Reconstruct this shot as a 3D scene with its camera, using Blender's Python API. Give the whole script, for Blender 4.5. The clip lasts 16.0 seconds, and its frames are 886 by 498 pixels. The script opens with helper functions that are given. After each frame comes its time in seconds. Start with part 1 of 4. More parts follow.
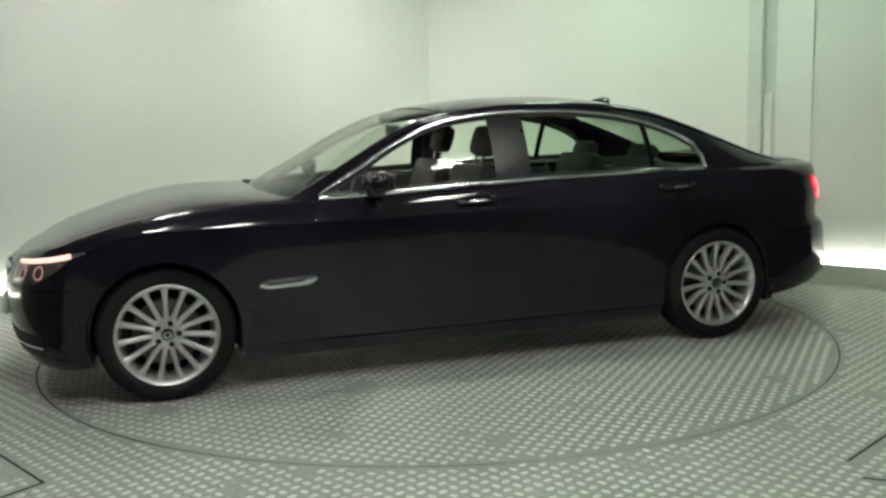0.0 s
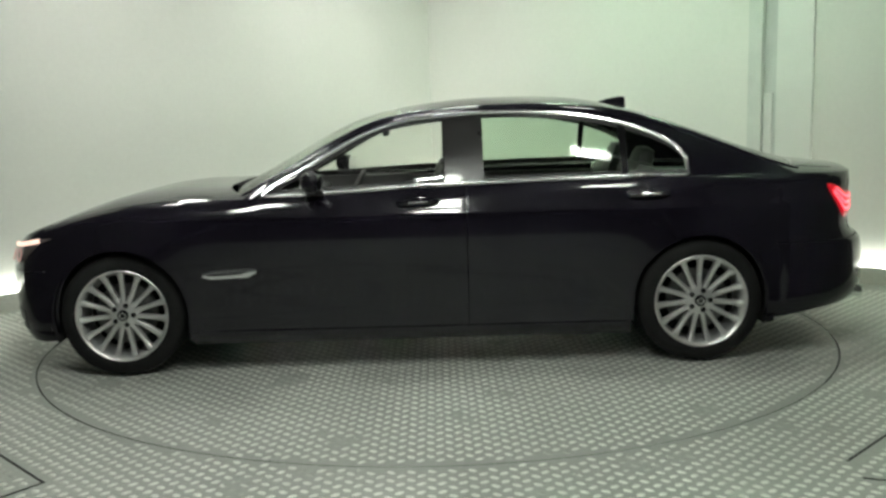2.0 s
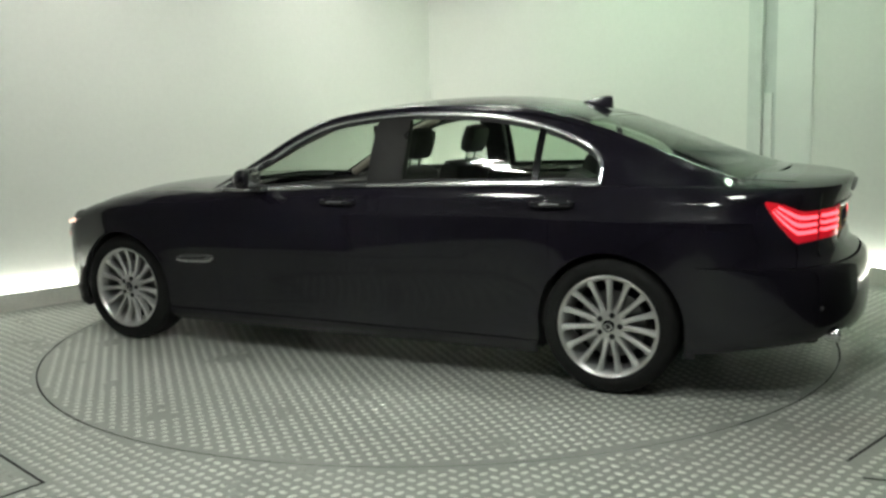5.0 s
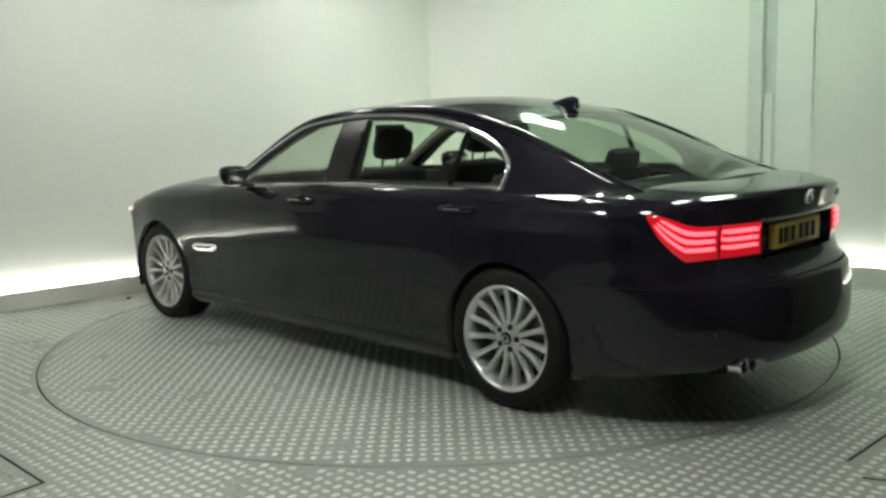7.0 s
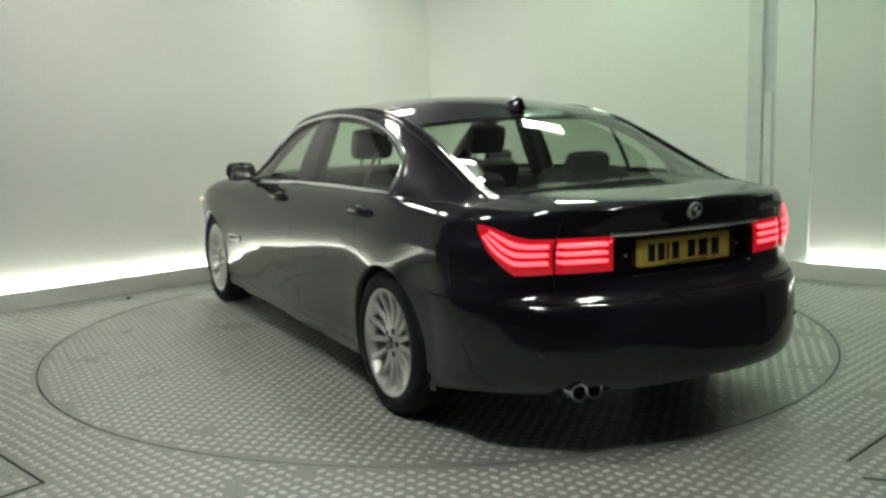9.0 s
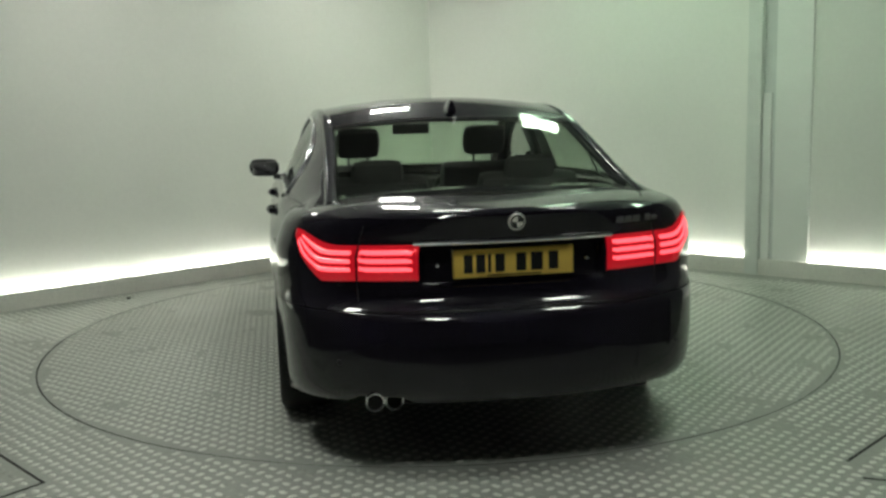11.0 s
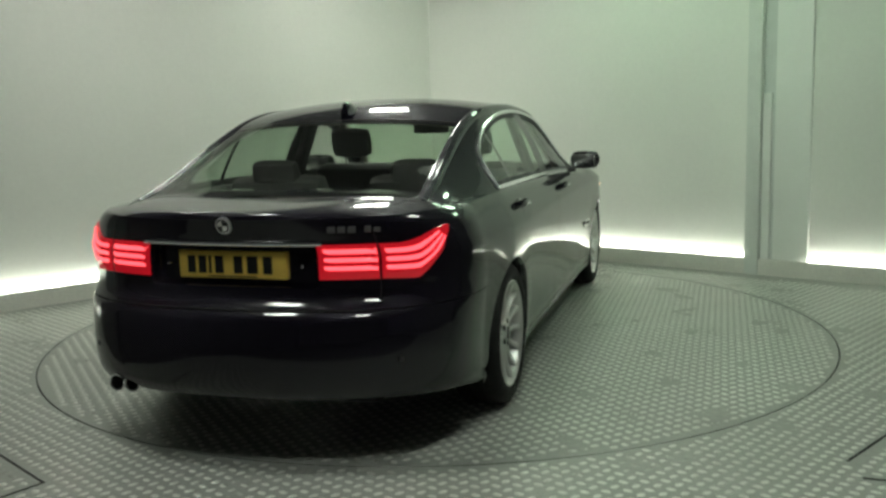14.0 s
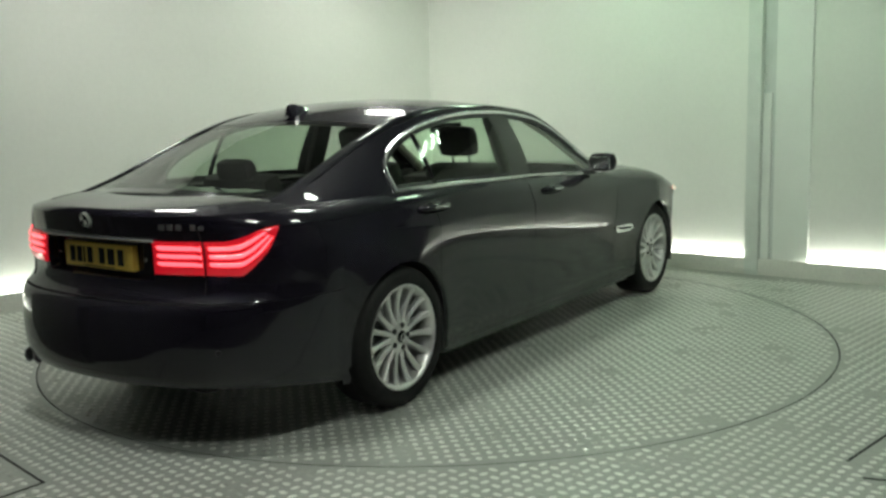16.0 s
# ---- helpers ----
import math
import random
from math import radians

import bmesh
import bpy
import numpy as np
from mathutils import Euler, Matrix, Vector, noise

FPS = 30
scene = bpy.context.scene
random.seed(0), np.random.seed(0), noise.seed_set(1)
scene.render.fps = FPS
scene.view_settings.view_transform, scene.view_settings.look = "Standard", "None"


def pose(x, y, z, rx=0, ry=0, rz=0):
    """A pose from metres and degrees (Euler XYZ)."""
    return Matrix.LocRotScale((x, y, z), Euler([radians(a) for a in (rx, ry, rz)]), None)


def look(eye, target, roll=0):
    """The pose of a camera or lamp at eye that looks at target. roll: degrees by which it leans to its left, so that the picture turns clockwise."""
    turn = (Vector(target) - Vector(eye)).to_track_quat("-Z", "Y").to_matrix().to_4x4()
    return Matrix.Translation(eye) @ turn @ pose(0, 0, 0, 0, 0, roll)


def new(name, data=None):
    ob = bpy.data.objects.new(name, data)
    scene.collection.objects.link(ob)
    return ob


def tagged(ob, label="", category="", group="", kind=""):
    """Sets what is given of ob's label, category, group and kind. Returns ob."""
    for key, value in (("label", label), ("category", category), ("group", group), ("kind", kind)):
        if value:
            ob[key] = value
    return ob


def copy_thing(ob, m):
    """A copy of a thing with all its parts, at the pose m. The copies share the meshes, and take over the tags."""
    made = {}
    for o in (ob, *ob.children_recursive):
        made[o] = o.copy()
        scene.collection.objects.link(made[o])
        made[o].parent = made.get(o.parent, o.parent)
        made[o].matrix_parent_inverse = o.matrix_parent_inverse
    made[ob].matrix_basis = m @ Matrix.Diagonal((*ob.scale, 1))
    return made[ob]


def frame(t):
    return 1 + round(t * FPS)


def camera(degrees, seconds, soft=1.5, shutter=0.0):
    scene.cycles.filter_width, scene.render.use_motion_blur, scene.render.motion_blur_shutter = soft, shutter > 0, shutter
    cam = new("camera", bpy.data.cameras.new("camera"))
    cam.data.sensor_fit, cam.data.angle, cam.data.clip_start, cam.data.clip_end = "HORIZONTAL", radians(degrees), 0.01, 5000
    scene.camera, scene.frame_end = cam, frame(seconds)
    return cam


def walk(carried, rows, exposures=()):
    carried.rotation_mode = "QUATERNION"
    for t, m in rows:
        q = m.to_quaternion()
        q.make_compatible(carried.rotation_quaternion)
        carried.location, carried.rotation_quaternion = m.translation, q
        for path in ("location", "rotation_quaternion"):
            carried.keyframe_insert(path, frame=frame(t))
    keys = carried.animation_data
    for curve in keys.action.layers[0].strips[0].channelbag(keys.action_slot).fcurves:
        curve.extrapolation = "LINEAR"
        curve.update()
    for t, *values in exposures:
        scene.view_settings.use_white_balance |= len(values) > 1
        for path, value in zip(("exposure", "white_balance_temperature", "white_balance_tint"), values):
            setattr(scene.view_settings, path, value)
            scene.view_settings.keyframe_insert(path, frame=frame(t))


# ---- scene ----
cam = camera(50.93, 16.0, soft=2.8)
EYE = Vector((0.0, -6.0656, 1.422))
AIM = EYE + 5 * Vector((0.00744, 0.98919, -0.14648))
walk(cam, [(0.0, look(EYE, AIM, -1.543)), (16.0, look(EYE, AIM, -1.543))],
     exposures=[(0.0, 0.03, 6500, 8.5), (3.5, 0.08, 6500, 8.5), (7.0, 0.07, 6500, 9), (9.0, -0.15, 6550, 9),
                (12.5, -0.44, 6580, 4), (14.0, -0.41, 6560, 4), (14.6, -0.35, 6540, 4), (16.0, -0.11, 6500, 5)])

# ---------------------------------------------------------------- plan
DISC_R = 2.462                       # turntable radius, centre at the origin
CORNER = Vector((-0.01, 3.76))       # far corner of the booth
LEFT_END = Vector((-4.55, -0.19))    # end of the left wall
RIGHT_END = Vector((4.55, 0.03))     # end of the right wall
CEIL = 2.95
HEAD0, RATE = 197.72, -8.931         # heading of the car at the start, degrees per second
OFF_X, OFF_Y = -1.461, 0.101         # rear axle in the turntable's space

# ---------------------------------------------------------------- world
world = bpy.data.worlds.new("world")
world.use_nodes = True
world.node_tree.nodes["Background"].inputs[0].default_value = (0.6, 0.65, 0.6, 1)
world.node_tree.nodes["Background"].inputs[1].default_value = 0.02
scene.world = world
TUBE_GLOW = 104.0
STRIP_GLOW = 36.0


# ---------------------------------------------------------------- materials
def mat(name, color, rough=0.5, metal=0.0, coat=0.0, var=0.12, scale=6.0, fine=90.0, bump=0.0, spec=0.5,
        glow=None, strength=0.0, rough_var=0.1, bump_scale=200.0, coat_rough=0.03):
    m = bpy.data.materials.new(name)
    m.use_nodes = True
    nt = m.node_tree
    b = nt.nodes["Principled BSDF"]
    b.inputs["Metallic"].default_value = metal
    b.inputs["Coat Weight"].default_value = coat
    b.inputs["Coat Roughness"].default_value = coat_rough
    b.inputs["Specular IOR Level"].default_value = spec
    tc = nt.nodes.new("ShaderNodeTexCoord")
    n1 = nt.nodes.new("ShaderNodeTexNoise")
    n1.inputs["Scale"].default_value = scale
    n1.inputs["Detail"].default_value = 5
    n2 = nt.nodes.new("ShaderNodeTexNoise")
    n2.inputs["Scale"].default_value = fine
    for n in (n1, n2):
        nt.links.new(tc.outputs["Object"], n.inputs["Vector"])
    add = nt.nodes.new("ShaderNodeMath")
    add.operation = "ADD"
    nt.links.new(n1.outputs["Fac"], add.inputs[0])
    nt.links.new(n2.outputs["Fac"], add.inputs[1])
    ramp = nt.nodes.new("ShaderNodeMapRange")
    ramp.inputs["From Min"].default_value, ramp.inputs["From Max"].default_value = 0.6, 1.4
    ramp.inputs["To Min"].default_value, ramp.inputs["To Max"].default_value = 1 - var, 1 + var
    nt.links.new(add.outputs[0], ramp.inputs["Value"])
    mul = nt.nodes.new("ShaderNodeVectorMath")
    mul.operation = "SCALE"
    mul.inputs[0].default_value = color
    nt.links.new(ramp.outputs[0], mul.inputs["Scale"])
    nt.links.new(mul.outputs[0], b.inputs["Base Color"])
    rr = nt.nodes.new("ShaderNodeMapRange")
    rr.inputs["From Min"].default_value, rr.inputs["From Max"].default_value = 0.3, 0.7
    rr.inputs["To Min"].default_value = max(0.0, rough * (1 - rough_var))
    rr.inputs["To Max"].default_value = min(1.0, rough * (1 + rough_var))
    nt.links.new(n1.outputs["Fac"], rr.inputs["Value"])
    nt.links.new(rr.outputs[0], b.inputs["Roughness"])
    if bump:
        n3 = nt.nodes.new("ShaderNodeTexNoise")
        n3.inputs["Scale"].default_value = bump_scale
        nt.links.new(tc.outputs["Object"], n3.inputs["Vector"])
        bp = nt.nodes.new("ShaderNodeBump")
        bp.inputs["Strength"].default_value = bump
        bp.inputs["Distance"].default_value = 0.002
        nt.links.new(n3.outputs["Fac"], bp.inputs["Height"])
        nt.links.new(bp.outputs[0], b.inputs["Normal"])
    if glow:
        b.inputs["Emission Color"].default_value = (*glow, 1)
        b.inputs["Emission Strength"].default_value = strength
    return m


def glass_mat(name, tint, rough=0.0):
    m = bpy.data.materials.new(name)
    m.use_nodes = True
    nt = m.node_tree
    nt.nodes.remove(nt.nodes["Principled BSDF"])
    tr = nt.nodes.new("ShaderNodeBsdfTransparent")
    tr.inputs[0].default_value = (*tint, 1)
    gl = nt.nodes.new("ShaderNodeBsdfGlossy")
    gl.inputs["Roughness"].default_value = 0.01
    # gloss grows towards grazing angles as on real glass, alike from both sides
    lw = nt.nodes.new("ShaderNodeLayerWeight")
    lw.inputs["Blend"].default_value = 0.5
    pw = nt.nodes.new("ShaderNodeMath")
    pw.operation = "POWER"
    pw.inputs[1].default_value = 4.5
    nt.links.new(lw.outputs["Facing"], pw.inputs[0])
    ma = nt.nodes.new("ShaderNodeMath")
    ma.operation = "MULTIPLY_ADD"
    ma.inputs[1].default_value, ma.inputs[2].default_value = 0.9, 0.055
    nt.links.new(pw.outputs[0], ma.inputs[0])
    mx = nt.nodes.new("ShaderNodeMixShader")
    nt.links.new(ma.outputs[0], mx.inputs[0])
    nt.links.new(tr.outputs[0], mx.inputs[1])
    nt.links.new(gl.outputs[0], mx.inputs[2])
    nt.links.new(mx.outputs[0], nt.nodes["Material Output"].inputs["Surface"])
    return m


PAINT = mat("dark_blue_paint", (0.0060, 0.0048, 0.0094), 0.40, 0.0, 0.88, 0.12, 3, 900, spec=0.05, coat_rough=0.065)
WALL = mat("white_wall_panel", (0.74, 0.76, 0.70), 0.55, var=0.03, scale=1.3, fine=30, bump=0.015)
POST = mat("white_painted_steel", (0.76, 0.79, 0.74), 0.4, var=0.04, scale=4)
KICK = mat("grey_kickboard", (0.68, 0.68, 0.62), 0.6, var=0.12, scale=4, fine=60)
# greyer than the white steel, for the shade inside the slot
SLOT_SHADE = mat("slot_shade_grey", (0.60, 0.64, 0.60), 0.6, var=0.08)
SLOT = mat("grey_painted_steel", (0.62, 0.66, 0.61), 0.6, var=0.08)
CEILM = mat("dark_ceiling", (0.07, 0.07, 0.07), 0.8, var=0.1)
DARKM = mat("dark_surround", (0.06, 0.06, 0.06), 0.8)
FLOORM = mat("grey_steel_plate", (0.345, 0.36, 0.325), 0.42, 0.15, var=0.16, scale=2.2, fine=40, bump=0.15, bump_scale=60, rough_var=0.3)
# paler than the plate: the lozenges' glint is partly put into the colour
TREADM = mat("pale_steel_tread", (0.74, 0.76, 0.70), 0.34, 0.30, var=0.15, scale=3, fine=60, rough_var=0.3)
PITM = mat("black_pit", (0.02, 0.02, 0.02), 0.9)
TUBEM = mat("lamp_tube_white", (0.9, 0.9, 0.9), 0.4, glow=(0.95, 1.0, 0.91), strength=TUBE_GLOW, var=0)
TUBEB = mat("lamp_tube_dim", (0.9, 0.9, 0.9), 0.4, glow=(1.0, 0.985, 0.945), strength=0.67 * TUBE_GLOW, var=0)
TUBEF = mat("lamp_tube_bright", (0.9, 0.9, 0.9), 0.4, glow=(0.965, 1.0, 0.93), strength=1.52 * TUBE_GLOW, var=0)
TUBEG = mat("lamp_tube_greenish", (0.9, 0.9, 0.9), 0.4, glow=(0.70, 1.0, 0.71), strength=0.53 * TUBE_GLOW, var=0)
STRIPM = mat("led_strip", (0.9, 0.9, 0.9), 0.4, glow=(1.0, 0.995, 0.96), strength=STRIP_GLOW, var=0)
CHROME = mat("chrome", (0.85, 0.85, 0.87), 0.20, 1.0, var=0.04)
ALLOY = mat("silver_alloy", (0.66, 0.66, 0.65), 0.30, 0.72, var=0.06, scale=8, spec=0.6)
RUBBER = mat("black_rubber", (0.010, 0.010, 0.010), 0.75, var=0.2, scale=20, spec=0.22)
BLACK = mat("black_plastic", (0.010, 0.010, 0.011), 0.5, var=0.15)
GLOSSB = mat("gloss_black", (0.006, 0.006, 0.007), 0.08, coat=0.5, var=0.1)
HOUSING = mat("satin_dark_paint", (0.006, 0.005, 0.008), 0.28, spec=0.3, var=0.15)
CAVITY = mat("dark_underbody", (0.008, 0.008, 0.008), 0.9)
LEATHER = mat("dark_leather", (0.036, 0.035, 0.034), 0.5, var=0.2, scale=12, bump=0.3)
TRIM = mat("interior_trim", (0.024, 0.023, 0.022), 0.6, var=0.15)
PILLARM = mat("satin_black_pillar", (0.012, 0.011, 0.011), 0.30, coat=0.3, var=0.15)
TAN = mat("pale_interior_trim", (0.26, 0.235, 0.20), 0.7, var=0.1)
REARGLASS = glass_mat("dark_rear_glass", (0.64, 0.72, 0.64))
GLASS = glass_mat("tinted_glass", (0.78, 0.88, 0.78))
CLEAR = glass_mat("clear_glass", (0.93, 0.94, 0.92))
LAMPRED = mat("red_lamp_lens", (0.35, 0.01, 0.015), 0.12, coat=0.6, glow=(1.0, 0.010, 0.030), strength=0.42, var=0.05)
BARRED = mat("red_light_bar", (0.6, 0.05, 0.05), 0.2, glow=(1.0, 0.085, 0.11), strength=2.9, var=0.02)
PLATEY = mat("yellow_plate", (0.82, 0.58, 0.11), 0.4, var=0.06, scale=10)
WHITEP = mat("white_plate", (0.75, 0.75, 0.72), 0.4)
PLATEB = mat("plate_black", (0.012, 0.012, 0.012), 0.6, spec=0.2)
LENSM = mat("headlamp_lens", (0.12, 0.10, 0.10), 0.12, coat=0.8, var=0.1)
AMBER = mat("warm_running_light", (0.7, 0.5, 0.4), 0.2, glow=(1.0, 0.70, 0.58), strength=1.15, var=0.02)
RINGM = mat("dim_warm_ring", (0.5, 0.3, 0.28), 0.2, glow=(1.0, 0.45, 0.42), strength=0.38, var=0.02)
DISCB = mat("brake_steel", (0.20, 0.20, 0.20), 0.4, 0.8)


# ---------------------------------------------------------------- mesh helpers
def mesh_ob(name, verts, faces, material, parent=None, label="", smooth=True):
    me = bpy.data.meshes.new(name)
    me.from_pydata([tuple(v) for v in verts], [], faces)
    me.materials.append(material)
    if smooth:
        me.polygons.foreach_set("use_smooth", [True] * len(me.polygons))
        me.set_sharp_from_angle(angle=radians(38))
    me.update()
    ob = new(name, me)
    if parent is not None:
        ob.parent = parent
    if label:
        tagged(ob, label)
    return ob


def part(name, bm, material, parent, label="", smooth=True):
    me = bpy.data.meshes.new(name)
    bmesh.ops.recalc_face_normals(bm, faces=bm.faces)
    bm.to_mesh(me)
    bm.free()
    me.materials.append(material)
    if smooth:
        me.polygons.foreach_set("use_smooth", [True] * len(me.polygons))
        me.set_sharp_from_angle(angle=radians(38))
    ob = new(name, me)
    if parent is not None:
        ob.parent = parent
    if label:
        tagged(ob, label)
    return ob


def add_box(bm, lo, hi, m=None, bevel=0.0):
    c = [(a + b) / 2 for a, b in zip(lo, hi)]
    s = [b - a for a, b in zip(lo, hi)]
    t = bmesh.new()
    bmesh.ops.create_cube(t, size=1.0, matrix=Matrix.Translation(c) @ Matrix.Diagonal((*s, 1)))
    if bevel:
        bmesh.ops.bevel(t, geom=t.edges[:], offset=bevel, segments=2, affect="EDGES", profile=0.6)
    if m is not None:
        bmesh.ops.transform(t, matrix=m, verts=t.verts)
    tmp = bpy.data.meshes.new("t")
    t.to_mesh(tmp)
    t.free()
    bm.from_mesh(tmp)
    bpy.data.meshes.remove(tmp)
    return bm


def grid_data(rows):
    n, k = len(rows), len(rows[0])
    verts = [p for r in rows for p in r]
    faces = [(i * k + j, i * k + j + 1, (i + 1) * k + j + 1, (i + 1) * k + j) for i in range(n - 1) for j in range(k - 1)]
    return verts, faces


def tube_data(path, radius, sides=8, closed=False, squash=1.0):
    pts = [Vector(p) for p in path]
    verts, faces = [], []
    n = len(pts)
    for i, p in enumerate(pts):
        a = pts[i - 1] if (i or closed) else p
        b = pts[(i + 1) % n] if (i < n - 1 or closed) else p
        d = (b - a).normalized()
        side = d.cross(Vector((0, 0, 1)))
        if side.length < 1e-3:
            side = Vector((0, 1, 0))
        side.normalize()
        up = side.cross(d)
        for k in range(sides):
            w = 2 * math.pi * k / sides
            verts.append(p + side * (radius * squash * math.cos(w)) + up * (radius * math.sin(w)))
    for i in range(n if closed else n - 1):
        for k in range(sides):
            a, b = i * sides + k, i * sides + (k + 1) % sides
            c, d = ((i + 1) % n) * sides + (k + 1) % sides, ((i + 1) % n) * sides + k
            faces.append((a, b, c, d))
    if not closed:
        faces.append(tuple(range(sides))[::-1])
        faces.append(tuple((n - 1) * sides + k for k in range(sides)))
    return verts, faces


def lathe_data(profile, axis_y=True, steps=48, closed=False):
    """Spin (radius, offset) pairs round the y axis."""
    verts, faces = [], []
    k = len(profile)
    for i in range(steps):
        a = 2 * math.pi * i / steps
        for r, o in profile:
            verts.append((r * math.cos(a), o, r * math.sin(a)))
    for i in range(steps):
        for j in range(k - 1 if not closed else k):
            j2 = (j + 1) % k
            faces.append((i * k + j, i * k + j2, ((i + 1) % steps) * k + j2, ((i + 1) % steps) * k + j))
    return verts, faces


def curve(points):
    """A smooth monotone reading of (x, value) pairs, any order."""
    pts = sorted(points)
    xs, ys = [p[0] for p in pts], [p[1] for p in pts]
    n = len(xs)
    d = [(ys[i + 1] - ys[i]) / (xs[i + 1] - xs[i]) for i in range(n - 1)]
    m = [d[0]] + [(d[i - 1] + d[i]) / 2 if d[i - 1] * d[i] > 0 else 0 for i in range(1, n - 1)] + [d[-1]]

    def f(x):
        if x <= xs[0]:
            return ys[0]
        if x >= xs[-1]:
            return ys[-1]
        i = max(k for k in range(n - 1) if xs[k] <= x)
        h = xs[i + 1] - xs[i]
        t = (x - xs[i]) / h
        return ((1 + 2 * t) * (1 - t) ** 2 * ys[i] + t * (1 - t) ** 2 * h * m[i]
                + t * t * (3 - 2 * t) * ys[i + 1] + t * t * (t - 1) * h * m[i + 1])
    return f


def spread(a, b, n):
    return [a + (b - a) * i / (n - 1) for i in range(n)]


# ---------------------------------------------------------------- booth
def wall_run(name, a, b, z0, z1, thick, material, label, category="wall", out=1.0, kind="structure"):
    """An upright slab from a to b; it thickens away from the turntable."""
    d = (b - a).normalized()
    n = Vector((-d.y, d.x))
    if n.dot((a + b) / 2) < 0:
        n = -n
    n *= out
    q = [a, b, b + n * thick, a + n * thick]
    verts = [(p.x, p.y, z0) for p in q] + [(p.x, p.y, z1) for p in q]
    faces = [(0, 1, 2, 3), (4, 5, 6, 7), (0, 1, 5, 4), (1, 2, 6, 5), (2, 3, 7, 6), (3, 0, 4, 7)]
    bm = bmesh.new()
    vs = [bm.verts.new(v) for v in verts]
    for f in faces:
        bm.faces.new([vs[i] for i in f])
    ob = part(name, bm, material, None, smooth=False)
    return tagged(ob, label, category, kind=kind)


def along(a, b, dist):
    return a + (b - a).normalized() * dist


def inward(a, b, dist):
    d = (b - a).normalized()
    n = Vector((-d.y, d.x))
    if n.dot((a + b) / 2) > 0:
        n = -n
    return n * dist


def build_booth():
    # panels stand 9 cm behind the kickboard line; the light strip lies in the trough between
    for name, end in (("wall_left", LEFT_END), ("wall_right", RIGHT_END)):
        off = -inward(CORNER, end, 0.09)
        wall_run(name, CORNER + off - (end - CORNER).normalized() * 0.078, end + off, 0.0, CEIL, 0.12, WALL, "plain white booth wall panel lit from below")
    # near walls leave the corner by the camera open
    for name, a, b in (("wall_near_left", LEFT_END, Vector((-2.45, -2.05))), ("wall_near_right", RIGHT_END, Vector((2.45, -2.05)))):
        wall_run(name, a, b, 0.0, CEIL, 0.12, DARKM, "plain dark wall beside the booth opening")
    # unseen dark walls, added to close off the space round the camera
    for name, a, b in (("wall_closing_left", Vector((-2.6, -2.1)), Vector((-2.9, -8.2))), ("wall_closing_right", Vector((2.6, -2.1)), Vector((2.9, -8.2))),
                       ("wall_closing_back", Vector((-2.9, -8.2)), Vector((2.9, -8.2)))):
        wall_run(name, a, b, 0.0, CEIL, 0.12, DARKM, "unseen dark wall, added to close the space behind the viewpoint")
    bm = bmesh.new()
    add_box(bm, (-6, -9, CEIL), (6, 5, CEIL + 0.1))
    tagged(part("ceiling", bm, CEILM, None, smooth=False), "plain dark ceiling", "ceiling", kind="structure")
    # floor with the round opening for the turntable
    n = 144
    verts, faces = [], []
    for i in range(n):
        a = 2 * math.pi * i / n
        c, s = math.cos(a), math.sin(a)
        k = 9.5 / max(abs(c), abs(s))
        r = DISC_R + 0.008
        verts += [(r * c, r * s, -0.08), (r * c, r * s, 0.0), (k * c, k * s, 0.0)]
    for i in range(n):
        j = (i + 1) % n
        faces += [(3 * i + 1, 3 * j + 1, 3 * j + 2, 3 * i + 2)]
    # the floor's inner lip is coloured black to give the gap its shade
    lip = [(3 * i, 3 * ((i + 1) % n), 3 * ((i + 1) % n) + 1, 3 * i + 1) for i in range(n)]
    tagged(mesh_ob("pit_rim", verts, lip, PITM, smooth=False), "inner edge of the turntable pit, blackened for the gap's shade", "pit edge", kind="structure")
    tagged(mesh_ob("floor", verts, faces, FLOORM, smooth=False), "grey steel tread plate floor around the turntable", "floor", kind="structure")
    # unseen sheet, added so that the bumper reflects something dark
    bm = bmesh.new()
    add_box(bm, (-2.85, -8.15, 0.0), (2.85, -4.35, 0.004))
    tagged(part("floor_dark_sheet", bm, DARKM, None, smooth=False), "unseen dark floor sheet, added to darken the car's reflections", "floor", kind="structure")
    bm = bmesh.new()
    add_box(bm, (-2.7, -2.7, -0.12), (2.7, 2.7, -0.082))
    tagged(part("pit_floor", bm, PITM, None, smooth=False), "black bottom of the turntable pit", "floor", kind="structure")
    # kickboards and light strips
    post_at = (Vector((2.62, 1.60)) - CORNER).length + 0.08
    runs = [(LEFT_END, 0.05, (LEFT_END - CORNER).length - 0.05)]
    runs += [(RIGHT_END, 0.05, post_at - 0.118), (RIGHT_END, post_at - 0.011, (RIGHT_END - CORNER).length - 0.05)]
    for end, d0, d1 in runs:
        a, b = along(CORNER, end, d0), along(CORNER, end, d1)
        wall_run("kickboard", a, b, 0.0, 0.135, 0.02, KICK, "low grey kickboard that hides the light strip", "kickboard")
        o = -inward(CORNER, end, 0.045)
        if end is LEFT_END:          # two lengths with a short break
            m0, m1 = along(CORNER, end, 3.33), along(CORNER, end, 3.42)
            wall_run("light_strip", a + o, m0 + o, 0.085, 0.105, 0.03, STRIPM, "glowing white light strip behind the kickboard", "light strip")
            a = m1
        if d0 > 3.0:
            a = along(CORNER, end, post_at + 0.385)
        wall_run("light_strip", a + o, b + o, 0.085, 0.105, 0.03, STRIPM, "glowing white light strip behind the kickboard", "light strip")
